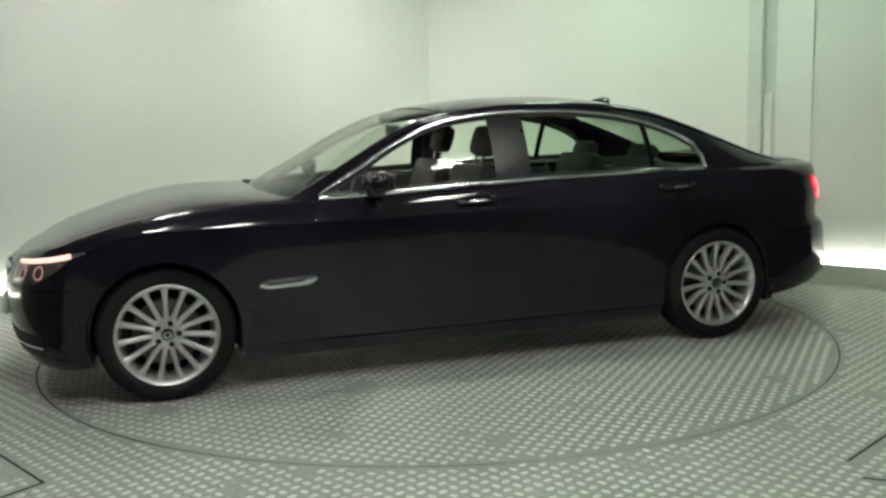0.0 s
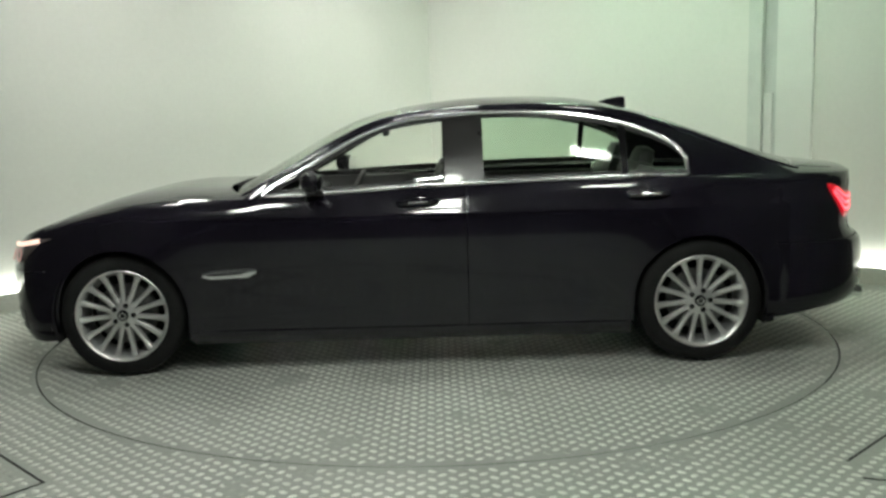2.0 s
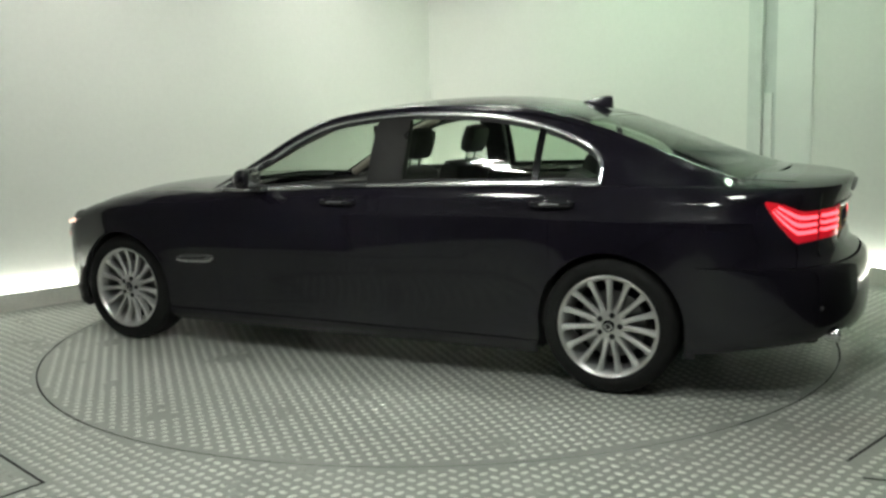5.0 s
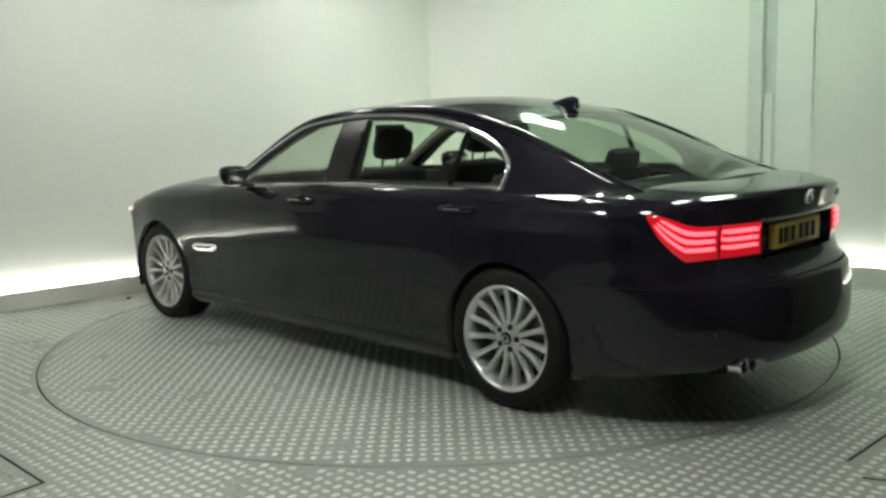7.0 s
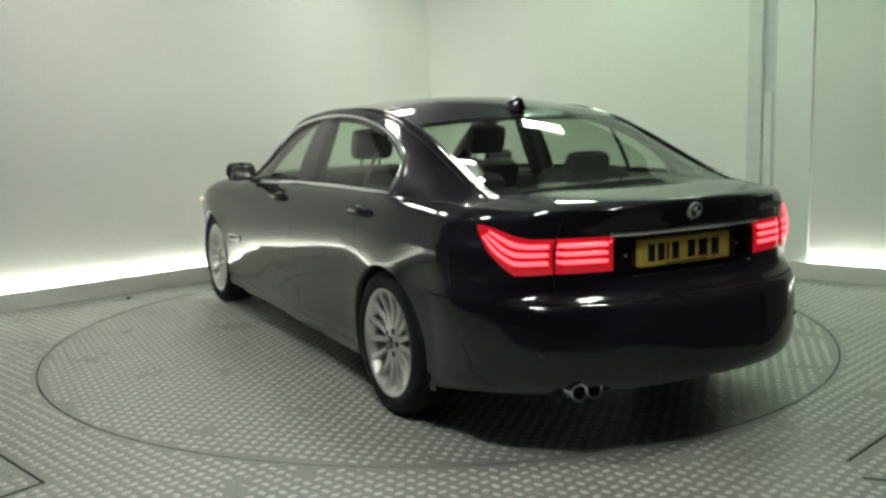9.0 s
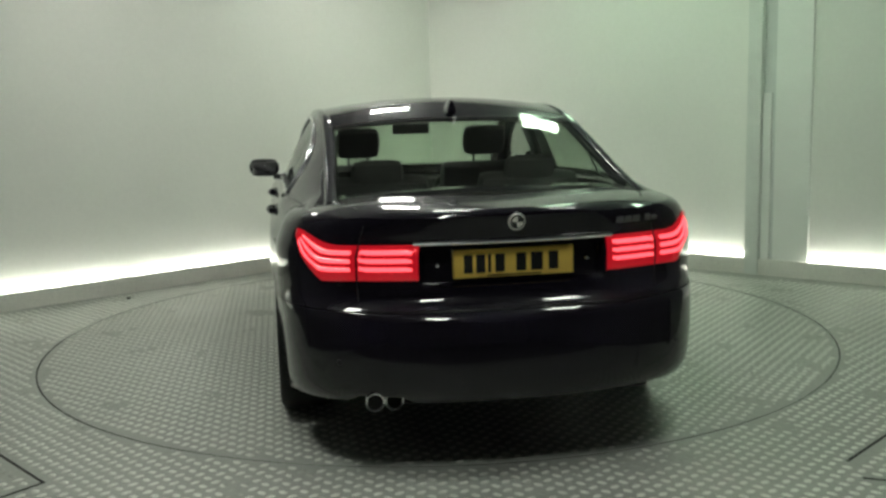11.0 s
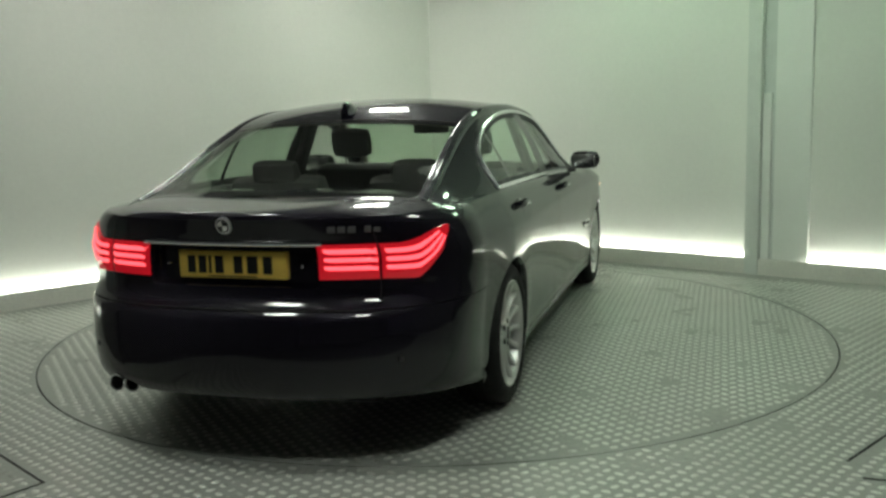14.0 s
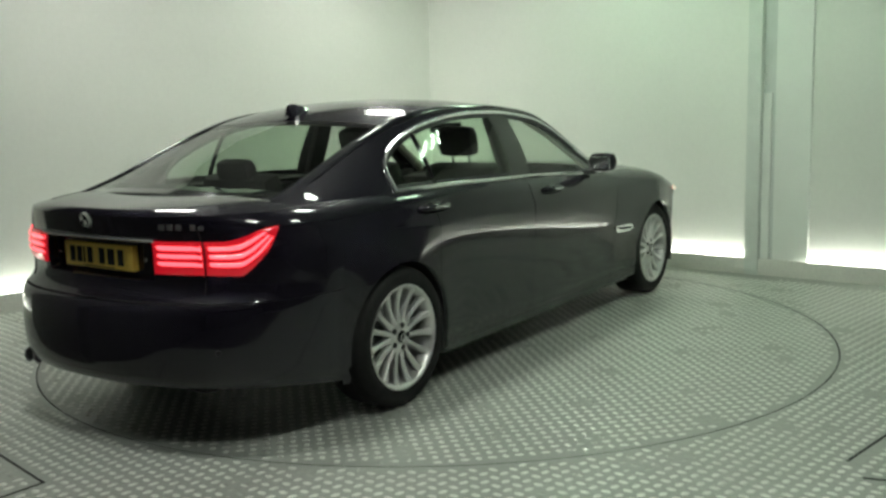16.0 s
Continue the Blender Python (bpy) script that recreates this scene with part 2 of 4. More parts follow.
    # joint of the right-hand wall: post, slot, cover panel; the slot's shade is in its grey
    for d, w, proud, m, name, lab in ((post_at - 0.125, 0.055, 0.005, SLOT, "wall_post", "grey painted steel post at the wall joint"),
                                      (post_at - 0.068, 0.055, 0.012, SLOT, "wall_post", "slim grey steel post beside the bright upright"),
                                      (post_at - 0.011, 0.095, -0.06, SLOT_SHADE, "wall_slot", "upright slot in the wall joint, greyed for its shade"),
                                      (post_at + 0.086, 0.285, -0.055, POST, "wall_panel", "white cover panel at the wall joint")):
        a = along(CORNER, RIGHT_END, d) + inward(CORNER, RIGHT_END, proud)
        b = along(CORNER, RIGHT_END, d + w) + inward(CORNER, RIGHT_END, proud)
        wall_run(name, a, b, 0.0, CEIL, 0.087 + proud, m, lab, "post")
    # added pale slip: stands for the strip's light on the lower slot
    a, b = (along(CORNER, RIGHT_END, post_at + k) + inward(CORNER, RIGHT_END, -0.030) for k in (-0.005, 0.062))
    wall_run("slot_glow", a, b, 0.0, 1.5, 0.028, POST, "added pale slip for the strip's light on the lower part of the slot", "post")
    # joints between the floor plates by the opening
    for p, q in JOINTS:
        wall_run("floor_joint", Vector(p), Vector(q), 0.0, 0.003, 0.010, PITM, "thin dark joint between steel floor plates", "joint")
    v, f = lathe_data([(0.0, 0.012), (0.016, 0.011), (0.022, 0.0)], steps=16)
    ob = mesh_ob("floor_bolt", [(p[0], p[2], p[1]) for p in v], f, PITM)
    ob.matrix_basis = pose(-2.48, 1.30, 0.0005)
    tagged(ob, "small black bolt head on the floor by the wall", "bolt")


JOINTS = (((-2.75, -1.33), (-1.59, -2.51)), ((-1.59, -2.51), (-2.15, -3.22)), ((2.75, -1.45), (1.61, -2.54)), ((1.60, -2.71), (2.4, -3.03)))


def near_joint(x, y):
    p = Vector((x, y))
    for q0, q1 in JOINTS:
        q0, q1 = Vector(q0), Vector(q1)
        t = max(0.0, min(1.0, (p - q0).dot(q1 - q0) / (q1 - q0).length_squared))
        if (q0 + (q1 - q0) * t - p).length < 0.028:
            return True
    return False


def build_treads():
    """Raised lozenges of the tread plate: one mesh on the floor, one on the turntable."""
    pitch = 0.0575

    def lozenges(inside):
        verts, faces = [], []
        n = int(9.4 / pitch)
        rng = random.Random(3)
        h = math.sqrt(0.5)
        for i in range(-n // 2, n // 2):
            for j in range(-n // 2, n // 2):
                x, y = ((i + 0.5) - (j + 0.5)) * pitch * h, ((i + 0.5) + (j + 0.5)) * pitch * h
                r = math.hypot(x, y)
                if inside:
                    if r > DISC_R - 0.03:
                        continue
                else:
                    if r < DISC_R + 0.035 or y < -4.2 or abs(x) > 3.4 or near_joint(x, y):
                        continue
                    if (x - CORNER.x) * 0.66 + (y - CORNER.y) * 0.75 > -0.04 or (CORNER.x - x) * 0.66 + (y - CORNER.y) * 0.75 > -0.04:
                        continue
                a = rng.uniform(-0.05, 0.05) + (math.pi / 2 if (i + j) % 2 else 0.0) + math.pi / 4
                c, s = math.cos(a), math.sin(a)
                L, W, H = 0.0228, 0.0128, 0.0036 * rng.uniform(0.85, 1.1)
                k = len(verts)
                for u, v, z in ((-L, 0, 0), (-L * .5, -W, 0), (L * .5, -W, 0), (L, 0, 0), (L * .5, W, 0), (-L * .5, W, 0),
                                (-L * .55, 0, H), (-L * .3, -W * .45, H), (L * .3, -W * .45, H), (L * .55, 0, H), (L * .3, W * .45, H), (-L * .3, W * .45, H)):
                    verts.append((x + u * c - v * s, y + u * s + v * c, z + 0.0002))
                faces += [(k + q, k + (q + 1) % 6, k + 6 + (q + 1) % 6, k + 6 + q) for q in range(6)] + [tuple(k + 6 + q for q in range(6))]
        return verts, faces
    v, f = lozenges(False)
    tagged(mesh_ob("floor_tread", v, f, TREADM, smooth=False), "raised lozenge tread pattern of the steel floor", "tread", kind="stuff")
    disc = tagged(new("turntable"), "round grey steel tread plate turntable in the floor", "turntable")
    n = 144
    verts = [(DISC_R * math.cos(2 * math.pi * i / n), DISC_R * math.sin(2 * math.pi * i / n), z) for z in (-0.06, -0.001) for i in range(n)]
    verts += [((DISC_R - 0.001) * math.cos(2 * math.pi * i / n), (DISC_R - 0.001) * math.sin(2 * math.pi * i / n), 0.0) for i in range(n)]
    # the disc's side is black too, as shade in the gap
    mesh_ob("turntable_rim", verts, [(i, (i + 1) % n, n + (i + 1) % n, n + i) for i in range(n)], PITM, disc)
    faces = [(n + i, n + (i + 1) % n, 2 * n + (i + 1) % n, 2 * n + i) for i in range(n)]
    faces += [tuple(range(2 * n, 3 * n)), tuple(range(n))[::-1]]
    mesh_ob("turntable_plate", verts, faces, FLOORM, disc, smooth=False)
    v, f = lozenges(True)
    tagged(mesh_ob("tread_pattern", v, f, TREADM, disc, smooth=False), "raised lozenge tread", kind="stuff")
    return disc


# the last fitting is no known lamp: added as extra light by the opening
LAMPS = [(-0.42, 1.85, 0, 2), (1.15, 1.25, 0, 1), (0.10, -0.55, 0, 0), (-2.05, 0.30, 0, 2), (2.25, 0.05, 0, 1), (-1.45, -2.45, 0, 3), (1.35, -2.45, 0, 0), (0.0, -3.9, 0, 3)]


def build_lamps():
    for x, y, a, green in LAMPS:
        root = tagged(new("ceiling_light"), "white ceiling fitting with three bright fluorescent tubes", "ceiling light", "ceiling lights of the booth")
        root.matrix_basis = pose(x, y, CEIL, 0, 0, a)
        bm = bmesh.new()
        add_box(bm, (-0.22, -0.22, -0.05), (0.22, 0.22, -0.003), bevel=0.008)
        part("housing", bm, POST, root)
        for k in (-0.145, 0.0, 0.145):
            v, f = tube_data([(-0.20, k, -0.072), (0.20, k, -0.072)], 0.020, 6)
            mesh_ob("tube", v, f, (TUBEM, TUBEG, TUBEB, TUBEF)[green], root)


# ---------------------------------------------------------------- the car: surfaces
# car space: x forward from the rear axle, y to its left, z up from the ground
WB, HUB_Z, ARCH = 3.21, 0.345, 0.372
XR0, XF0 = -0.42, 3.62               # where the rounded tail and nose begin
belt = curve([(4.1, 0.70), (3.95, 0.728), (3.75, 0.797), (3.5, 0.878), (3.2, 0.944), (2.9, 0.972), (2.5, 0.974), (2.13, 0.985), (1.6, 1.008),
              (1.13, 1.022), (0.67, 1.031), (0.1, 1.035), (-0.3, 1.034), (-0.6, 1.031), (-0.9, 1.023), (-1.15, 1.013)])
flank = curve([(0.16, 0.862), (0.20, 0.900), (0.245, 0.910), (0.262, 0.906), (0.285, 0.914), (0.32, 0.917), (0.38, 0.919), (0.45, 0.9235), (0.55, 0.9325),
               (0.65, 0.9420), (0.73, 0.9475), (0.78, 0.9495), (0.845, 0.950), (0.872, 0.949), (0.888, 0.942), (0.93, 0.926), (1.00, 0.905), (1.04, 0.893)])
plan = curve([(-1.2, 0.955), (-0.42, 0.975), (0.0, 0.998), (0.8, 1.0), (2.4, 1.0), (3.0, 0.996), (3.3, 0.982), (3.62, 0.938), (4.1, 0.90)])
tail_x = curve([(0.20, -1.00), (0.26, -1.06), (0.30, -1.108), (0.335, -1.130), (0.38, -1.139), (0.46, -1.141), (0.54, -1.137), (0.60, -1.129), (0.640, -1.116), (0.662, -1.085),
                (0.69, -1.045), (0.78, -1.030), (0.90, -1.030), (0.96, -1.042), (1.03, -1.060)])
nose_x = curve([(0.16, 3.90), (0.24, 3.975), (0.35, 4.01), (0.50, 4.022), (0.60, 4.015), (0.70, 3.975), (0.76, 3.92), (0.80, 3.87)])
sill = curve([(-1.2, 0.27), (-0.6, 0.23), (-0.3, 0.20), (0.5, 0.185), (2.8, 0.185), (3.5, 0.20), (4.1, 0.22)])
N_TAIL, N_NOSE = 2.5, 2.0


def ease(t):
    t = max(0.0, min(1.0, t))
    return t * t * (3 - 2 * t)


def soft_top(x, z):
    """How far the top of the flank rolls inwards."""
    r = 0.085
    k = 0.35 if 0.0 < x < 2.4 else (1.0 if x > 2.75 or x < -0.45 else 0.35 + 0.65 * ((x - 2.4) / 0.35 if x > 1 else -x / 0.45))
    t = (z - (belt(x) - r)) / r
    return k * r * (1 - math.sqrt(max(0.0, 1 - t * t))) if t > 0 else 0.0


def flank_y(x, z):
    y = flank(z) * plan(x)
    for cx in (0.0, WB):             # flared arches
        d = math.hypot(x - cx, z - HUB_Z)
        t = max(0.0, (d - ARCH) / 0.34)
        if t < 1:
            y += 0.012 * (1 - t) ** 3
    # the flank tucks under the crease between the doors and the front vent
    c = max(0.0, min(1.0, (x - 1.1) / 1.3)) * max(0.0, min(1.0, (3.5 - x) / 0.4))
    e = 0.62 - z
    y -= c * c * (3 - 2 * c) * 0.075 * (0.0 if e < -0.05 else ((e + 0.05) ** 2 / 0.2 if e < 0.05 else min(e, 0.05 + 0.4 * (e - 0.05), 0.10)))
    return y - soft_top(x, z)


def shell(q, z):
    """Outer skin. q runs from 0 (middle of the tail) by 1 (end of the tail's curve) and 2 (start of the nose's) to 3 (middle of the nose)."""
    if q < 1:
        a = (1 - q) * math.pi / 2
        x = XR0 - (XR0 - tail_x(z)) * math.sin(a) ** (2 / N_TAIL)
        y = flank_y(XR0, z)
        if z < 0.80:                 # the bumper's corner stands upright
            y += ease((1 - q) / 0.5) * ease((z - 0.26) / 0.10) * max(0.0, 0.920 - y)
        tuck = 1 - 0.065 * (1 - q) * max(0.0, (0.48 - z) / 0.2) ** 1.5
        return Vector((x, y * tuck * math.cos(a) ** (2 / N_TAIL) if q > 0 else 0.0, z))
    if q > 2:
        a = (q - 2) * math.pi / 2
        x = XF0 + (nose_x(z) - XF0) * math.sin(a) ** (2 / N_NOSE)
        return Vector((x, flank_y(XF0, z) * math.cos(a) ** (2 / N_NOSE) if q < 3 else 0.0, z))
    x = XR0 + (q - 1) * (XF0 - XR0)
    return Vector((x, flank_y(x, z), z))


def side_q(x):
    return 1 + (x - XR0) / (XF0 - XR0)


def tail_q(y, z):
    """q on the tail where the half-width is y."""
    c = min(1.0, (y / flank_y(XR0, z))) ** (N_TAIL / 2)
    return 1 - math.acos(c) * 2 / math.pi


def tail_qx(x, z):
    s = ((XR0 - x) / (XR0 - tail_x(z))) ** (N_TAIL / 2)
    return 1 - math.asin(min(1.0, s)) * 2 / math.pi


def low_edge(x):
    z = sill(x)
    for cx in (0.0, WB):
        d = x - cx
        if abs(d) < ARCH:
            z = max(z, HUB_Z + math.sqrt(ARCH * ARCH - d * d))
    return z


def top_z(q):
    """Top of the flank at q (solved along the rounded ends)."""
    z = 0.9
    for _ in range(12):
        z = belt(shell(q, z).x)
    return z


def mirror(pts, s):
    return [(p[0], p[1] * s, p[2]) for p in pts]


def skin_normal(q, z):
    """Outward normal of the skin, from its own slopes."""
    d = 0.014
    q0, q1 = (max(0.0, q - d), min(1.0, q + d)) if q < 1 else ((max(2.0, q - d), min(3.0, q + d)) if q > 2 else (max(1.0, q - d), min(2.0, q + d)))
    u = shell(q1, z) - shell(q0, z)
    v = shell(q, z + 0.012) - shell(q, z - 0.012)
    n = v.cross(u)
    if n.length < 1e-9:
        return Vector((-1 if q < 1 else 1, 0, 0))
    n.normalize()
    return n if n.dot(Vector((-1.0 if q < 0.5 else (1.0 if q > 2.5 else 0.0), 1.0 if 0.05 < q < 2.95 else 0.0, 0.0))) >= 0 else -n


def skin(name, qs, z_lo, z_hi, car, s, rows=40, material=None, label="", lip=True):
    """A panel of the outer skin between two heights (functions of q); its rim is folded 25 mm inwards."""
    cols, norms = [], []
    for q in qs:
        lo, hi = z_lo(q), z_hi(q)
        zs = [lo + (hi - lo) * i / (rows - 1) for i in range(rows)]
        col = [shell(q, z) for z in zs]
        nrm = [skin_normal(q, z) for z in zs]
        if lip:
            col = [col[0] - nrm[0] * 0.025] + col + [col[-1] - nrm[-1] * 0.025]
            nrm = [nrm[0]] + nrm + [nrm[-1]]
        cols.append(col)
        norms.append(nrm)
    if lip and 1.01 <= qs[0] <= 1.99:
        cols.insert(0, [p - n * 0.025 for p, n in zip(cols[0], norms[0])])
        norms.insert(0, norms[0])
    if lip and 1.01 <= qs[-1] <= 1.99:
        cols.append([p - n * 0.025 for p, n in zip(cols[-1], norms[-1])])
        norms.append(norms[-1])
    v, f = grid_data([mirror(c, s) for c in cols])
    if s < 0:
        f = [t[::-1] for t in f]
    ob = mesh_ob(name, v, f, material or PAINT, car, label)
    ob.data.normals_split_custom_set_from_vertices([(n.x, n.y * s, n.z) for c in norms for n in c])
    return ob


def x_stations(x0, x1):
    """Dense near the ends of the arches."""
    out = {round(x, 4) for x in spread(x0, x1, max(4, int(abs(x1 - x0) / 0.03) + 2))}
    for cx in (0.0, WB):
        for k in range(0, 33):
            x = cx - (ARCH - 0.0005) * math.cos(math.pi * k / 32)
            if min(x0, x1) < x < max(x0, x1):
                out.add(round(x, 4))
        for x in (cx - ARCH - 0.0005, cx + ARCH + 0.0005):
            if min(x0, x1) < x < max(x0, x1):
                out.add(round(x, 4))
    return sorted(out)


# greenhouse: the rail where side and roof meet
rail_pts = [(2.56, 0.968, 0.800), (2.38, 1.065, 0.765), (2.20, 1.163, 0.735), (1.95, 1.300, 0.700), (1.75, 1.380, 0.682), (1.47, 1.425, 0.665), (1.12, 1.445, 0.662), (0.85, 1.444, 0.658),
            (0.60, 1.429, 0.655), (0.35, 1.386, 0.650), (0.10, 1.308, 0.656), (-0.15, 1.212, 0.670), (-0.40, 1.113, 0.686), (-0.62, 1.042, 0.705)]
rail_z = curve([(p[0], p[1]) for p in rail_pts])
rail_y = curve([(p[0], p[2]) for p in rail_pts])
X_A, X_C = 2.56, -0.62
win_top = curve([(2.44, 0.982), (2.186, 1.118), (1.921, 1.268), (1.726, 1.348), (1.472, 1.391), (1.126, 1.410), (0.846, 1.402), (0.6, 1.374), (0.354, 1.316),
                 (0.171, 1.240), (0.105, 1.195), (0.072, 1.150), (0.060, 1.110)])
WIN_F, WIN_R = 2.40, 0.062


def glasshouse(x, v):
    zb, zc = belt(x), rail_z(x)
    yb, yc = shell(side_q(x) if x > XR0 else tail_qx(x, zb), zb).y, rail_y(x)
    if yc > yb:
        yc = yb
    h = max(zc - zb, 0.0)
    return Vector((x, yb + (yc - yb) * v + 0.055 * h * 4 * v * (1 - v), zb + (zc - zb) * v))


def glass_v(x, z):
    h = rail_z(x) - belt(x)
    return min(1.0, max(0.0, (z - belt(x)) / h)) if h > 0.004 else 0.0


def house_patch(name, xs, lo, hi, car, s, material, label="", rows=8, sink=0.0):
    cols = []
    for x in xs:
        a, b = lo(x), hi(x)
        col = [glasshouse(x, a + (b - a) * i / (rows - 1)) for i in range(rows)]
        if sink:
            col = [p - Vector((0, 0.93, 0.36)) * sink for p in col]
        cols.append(mirror(col, s))
    v, f = grid_data(cols)
    if s < 0:
        f = [t[::-1] for t in f]
    return mesh_ob(name, v, f, material, car, label)


def bow(x):
    """Forward bulge and upward bulge of the roof strip at rail station x."""
    if x > 1.55:
        t = (x - 1.55) / (X_A - 1.55)
        return 0.075 + 0.06 * t, 0.040 - 0.022 * t
    if x > 0.25:
        t = (1.55 - x) / 1.3
        return 0.075 * (1 - t) ** 2 - 0.05 * t * t, 0.040 - 0.006 * t + 0.020 * math.sin(math.pi * t)
    t = (0.25 - x) / (0.25 - X_C)
    return -0.05 - 0.06 * t, 0.034 + 0.010 * t


def roof_pt(x, u):
    bx, bz = bow(x)
    w = 1 - abs(u) ** 2.2
    return Vector((x + bx * w, rail_y(x) * u, rail_z(x) + bz * w))


def roof_patch(name, xs, us, car, material, label="", sink=0.0):
    rows = [[roof_pt(x, u) - Vector((0, 0, sink)) for u in us] for x in xs]
    v, f = grid_data(rows)
    return mesh_ob(name, v, f, material, car, label)


def deck_patch(name, qs, car, material, rise, fore, label="", us=None, crown=2.4):
    """Bonnet or boot lid: spans the flanks' tops at each q."""
    us = us or spread(-1, 1, 25)
    rows = []
    for q in qs:
        z = top_z(q)
        p = shell(q, z)
        row = []
        for u in us:
            w = 1 - abs(u) ** crown
            row.append((p.x + fore(p.x) * w, p.y * u, z + rise(p.x) * w * min(1.0, p.y / 0.3)))
        rows.append(row)
    v, f = grid_data(rows)
    return mesh_ob(name, v, f, material, car, label)


# ---------------------------------------------------------------- the car: parts
def build_wheel(car, x, s, first=None):
    hub_y = 0.905 if x > 1 else 0.932
    if first is not None:
        return copy_thing(first, pose(x, s * hub_y, HUB_Z, 0, 0, 0 if s > 0 else 180))
    wheel = new("wheel")
    wheel.parent = car
    wheel.matrix_basis = pose(x, s * hub_y, HUB_Z)
    R = HUB_Z
    # profiles as (radius, offset); offset 0 is the outer face, negative is inboard
    tyre = [(0.250, -0.012), (0.260, 0.000), (0.284, 0.008), (0.310, 0.006), (0.330, -0.006), (0.341, -0.022), (R, -0.045), (R, -0.075), (R - .004, -0.078), (R - .004, -0.084),
            (R, -0.087), (R, -0.13), (R - .004, -0.133), (R - .004, -0.139), (R, -0.142), (R, -0.185), (0.338, -0.215), (0.310, -0.235), (0.255, -0.228)]
    v, f = lathe_data(tyre, steps=56)
    mesh_ob("tyre", v, f, RUBBER, wheel, "black rubber tyre")
    rim = [(0.2595, -0.010), (0.260, -0.002), (0.2545, 0.002), (0.249, -0.001), (0.242, -0.008), (0.235, -0.022), (0.227, -0.060), (0.221, -0.215), (0.250, -0.225), (0.253, -0.012)]
    v, f = lathe_data(rim, steps=56)
    mesh_ob("rim", v, f, ALLOY, wheel, "silver alloy rim")
    hubp = [(0.0, -0.020), (0.034, -0.020), (0.036, -0.024), (0.060, -0.027), (0.078, -0.033), (0.082, -0.048), (0.080, -0.075), (0.0, -0.075)]
    v, f = lathe_data(hubp, steps=40)
    mesh_ob("hub", v, f, ALLOY, wheel)
    v, f = lathe_data([(0.0, -0.012), (0.024, -0.0125), (0.031, -0.015), (0.032, -0.021)], steps=32)
    cap = mesh_ob("hub_cap", v, f, GLOSSB, wheel, "black round hub cap")
    v, f = lathe_data([(0.013, -0.0105), (0.017, -0.0100), (0.021, -0.0110)], steps=24)
    mesh_ob("cap_ring", v, f, CHROME, wheel)
    for k in range(5):
        a = 2 * math.pi * (k + 0.5) / 5
        t, g = lathe_data([(0.0, -0.0225), (0.0100, -0.0228), (0.0145, -0.0235), (0.0145, -0.034)], steps=12)
        t = [(p[0] + 0.056 * math.cos(a), p[1], p[2] + 0.056 * math.sin(a)) for p in t]
        mesh_ob("wheel_bolt", t, g, BLACK, wheel)
    base = None
    for k in range(15):
        a = 2 * math.pi * k / 15 + math.pi / 2
        if base is None:
            rows = []
            for i in range(9):
                t = i / 8
                r = 0.070 + (0.245 - 0.070) * t
                w = 0.0118 + 0.0030 * abs(2 * t - 0.9) + (0.006 * (t - 0.8) / 0.2 if t > 0.8 else 0)
                face = -0.030 + 0.020 * t - 0.012 * math.sin(math.pi * t)
                sec = [(-w, face - 0.034), (-w, face - 0.006), (-w * 0.7, face), (0, face + 0.001), (w * 0.7, face), (w, face - 0.006), (w, face - 0.034), (0, face - 0.036)]
                rows.append([(r, o, y) for y, o in sec])
            v, f = grid_data([r + [r[0]] for r in rows])
            base = bpy.data.meshes.new("spoke")
            base.from_pydata(v, [], f)
            base.materials.append(ALLOY)
            base.polygons.foreach_set("use_smooth", [True] * len(base.polygons))
        ob = new("spoke", base)
        ob.parent = wheel
        ob.matrix_basis = Matrix.Rotation(-a, 4, "Y")
    v, f = lathe_data([(0.06, -0.095), (0.168, -0.095), (0.172, -0.10), (0.172, -0.12), (0.06, -0.12)], steps=40, closed=True)
    mesh_ob("brake_disc", v, f, DISCB, wheel)
    v, f = lathe_data([(0.0, -0.16), (0.224, -0.16)], steps=40)
    mesh_ob("inner_barrel", v, f, CAVITY, wheel)
    return wheel


def tail_panel(car, s, top):
    """Upper tail between bumper and boot lid, with the plate's recess pressed in."""
    qs = sorted(set(spread(0.0, 1.0, 31) + [tail_q(y, 0.83) for y in (0.350, 0.356, 0.362, 0.368, 0.374, 0.380)]))
    rows = []
    for q in qs:
        hi = top(q)
        zs = [0.660, 0.675, 0.695, 0.715, 0.735, 0.742, 0.746, 0.750, 0.755, 0.77, 0.80, 0.83, 0.86, 0.885, 0.897, 0.901, 0.905, 0.909, 0.916, 0.93]
        zs += spread(0.945, hi, 8)
        col = []
        for z in zs:
            p = shell(q, z)
            d = 0.046 * ease((0.378 - p.y) / 0.022) * ease((z - 0.740) / 0.014) * ease((0.910 - z) / 0.012)
            col.append(Vector((p.x + d, p.y, p.z)))
        rows.append(mirror(col, s))
    v, f = grid_data(rows)
    if s < 0:
        f = [t[::-1] for t in f]
    return mesh_ob("tail_panel", v, f, PAINT, car)


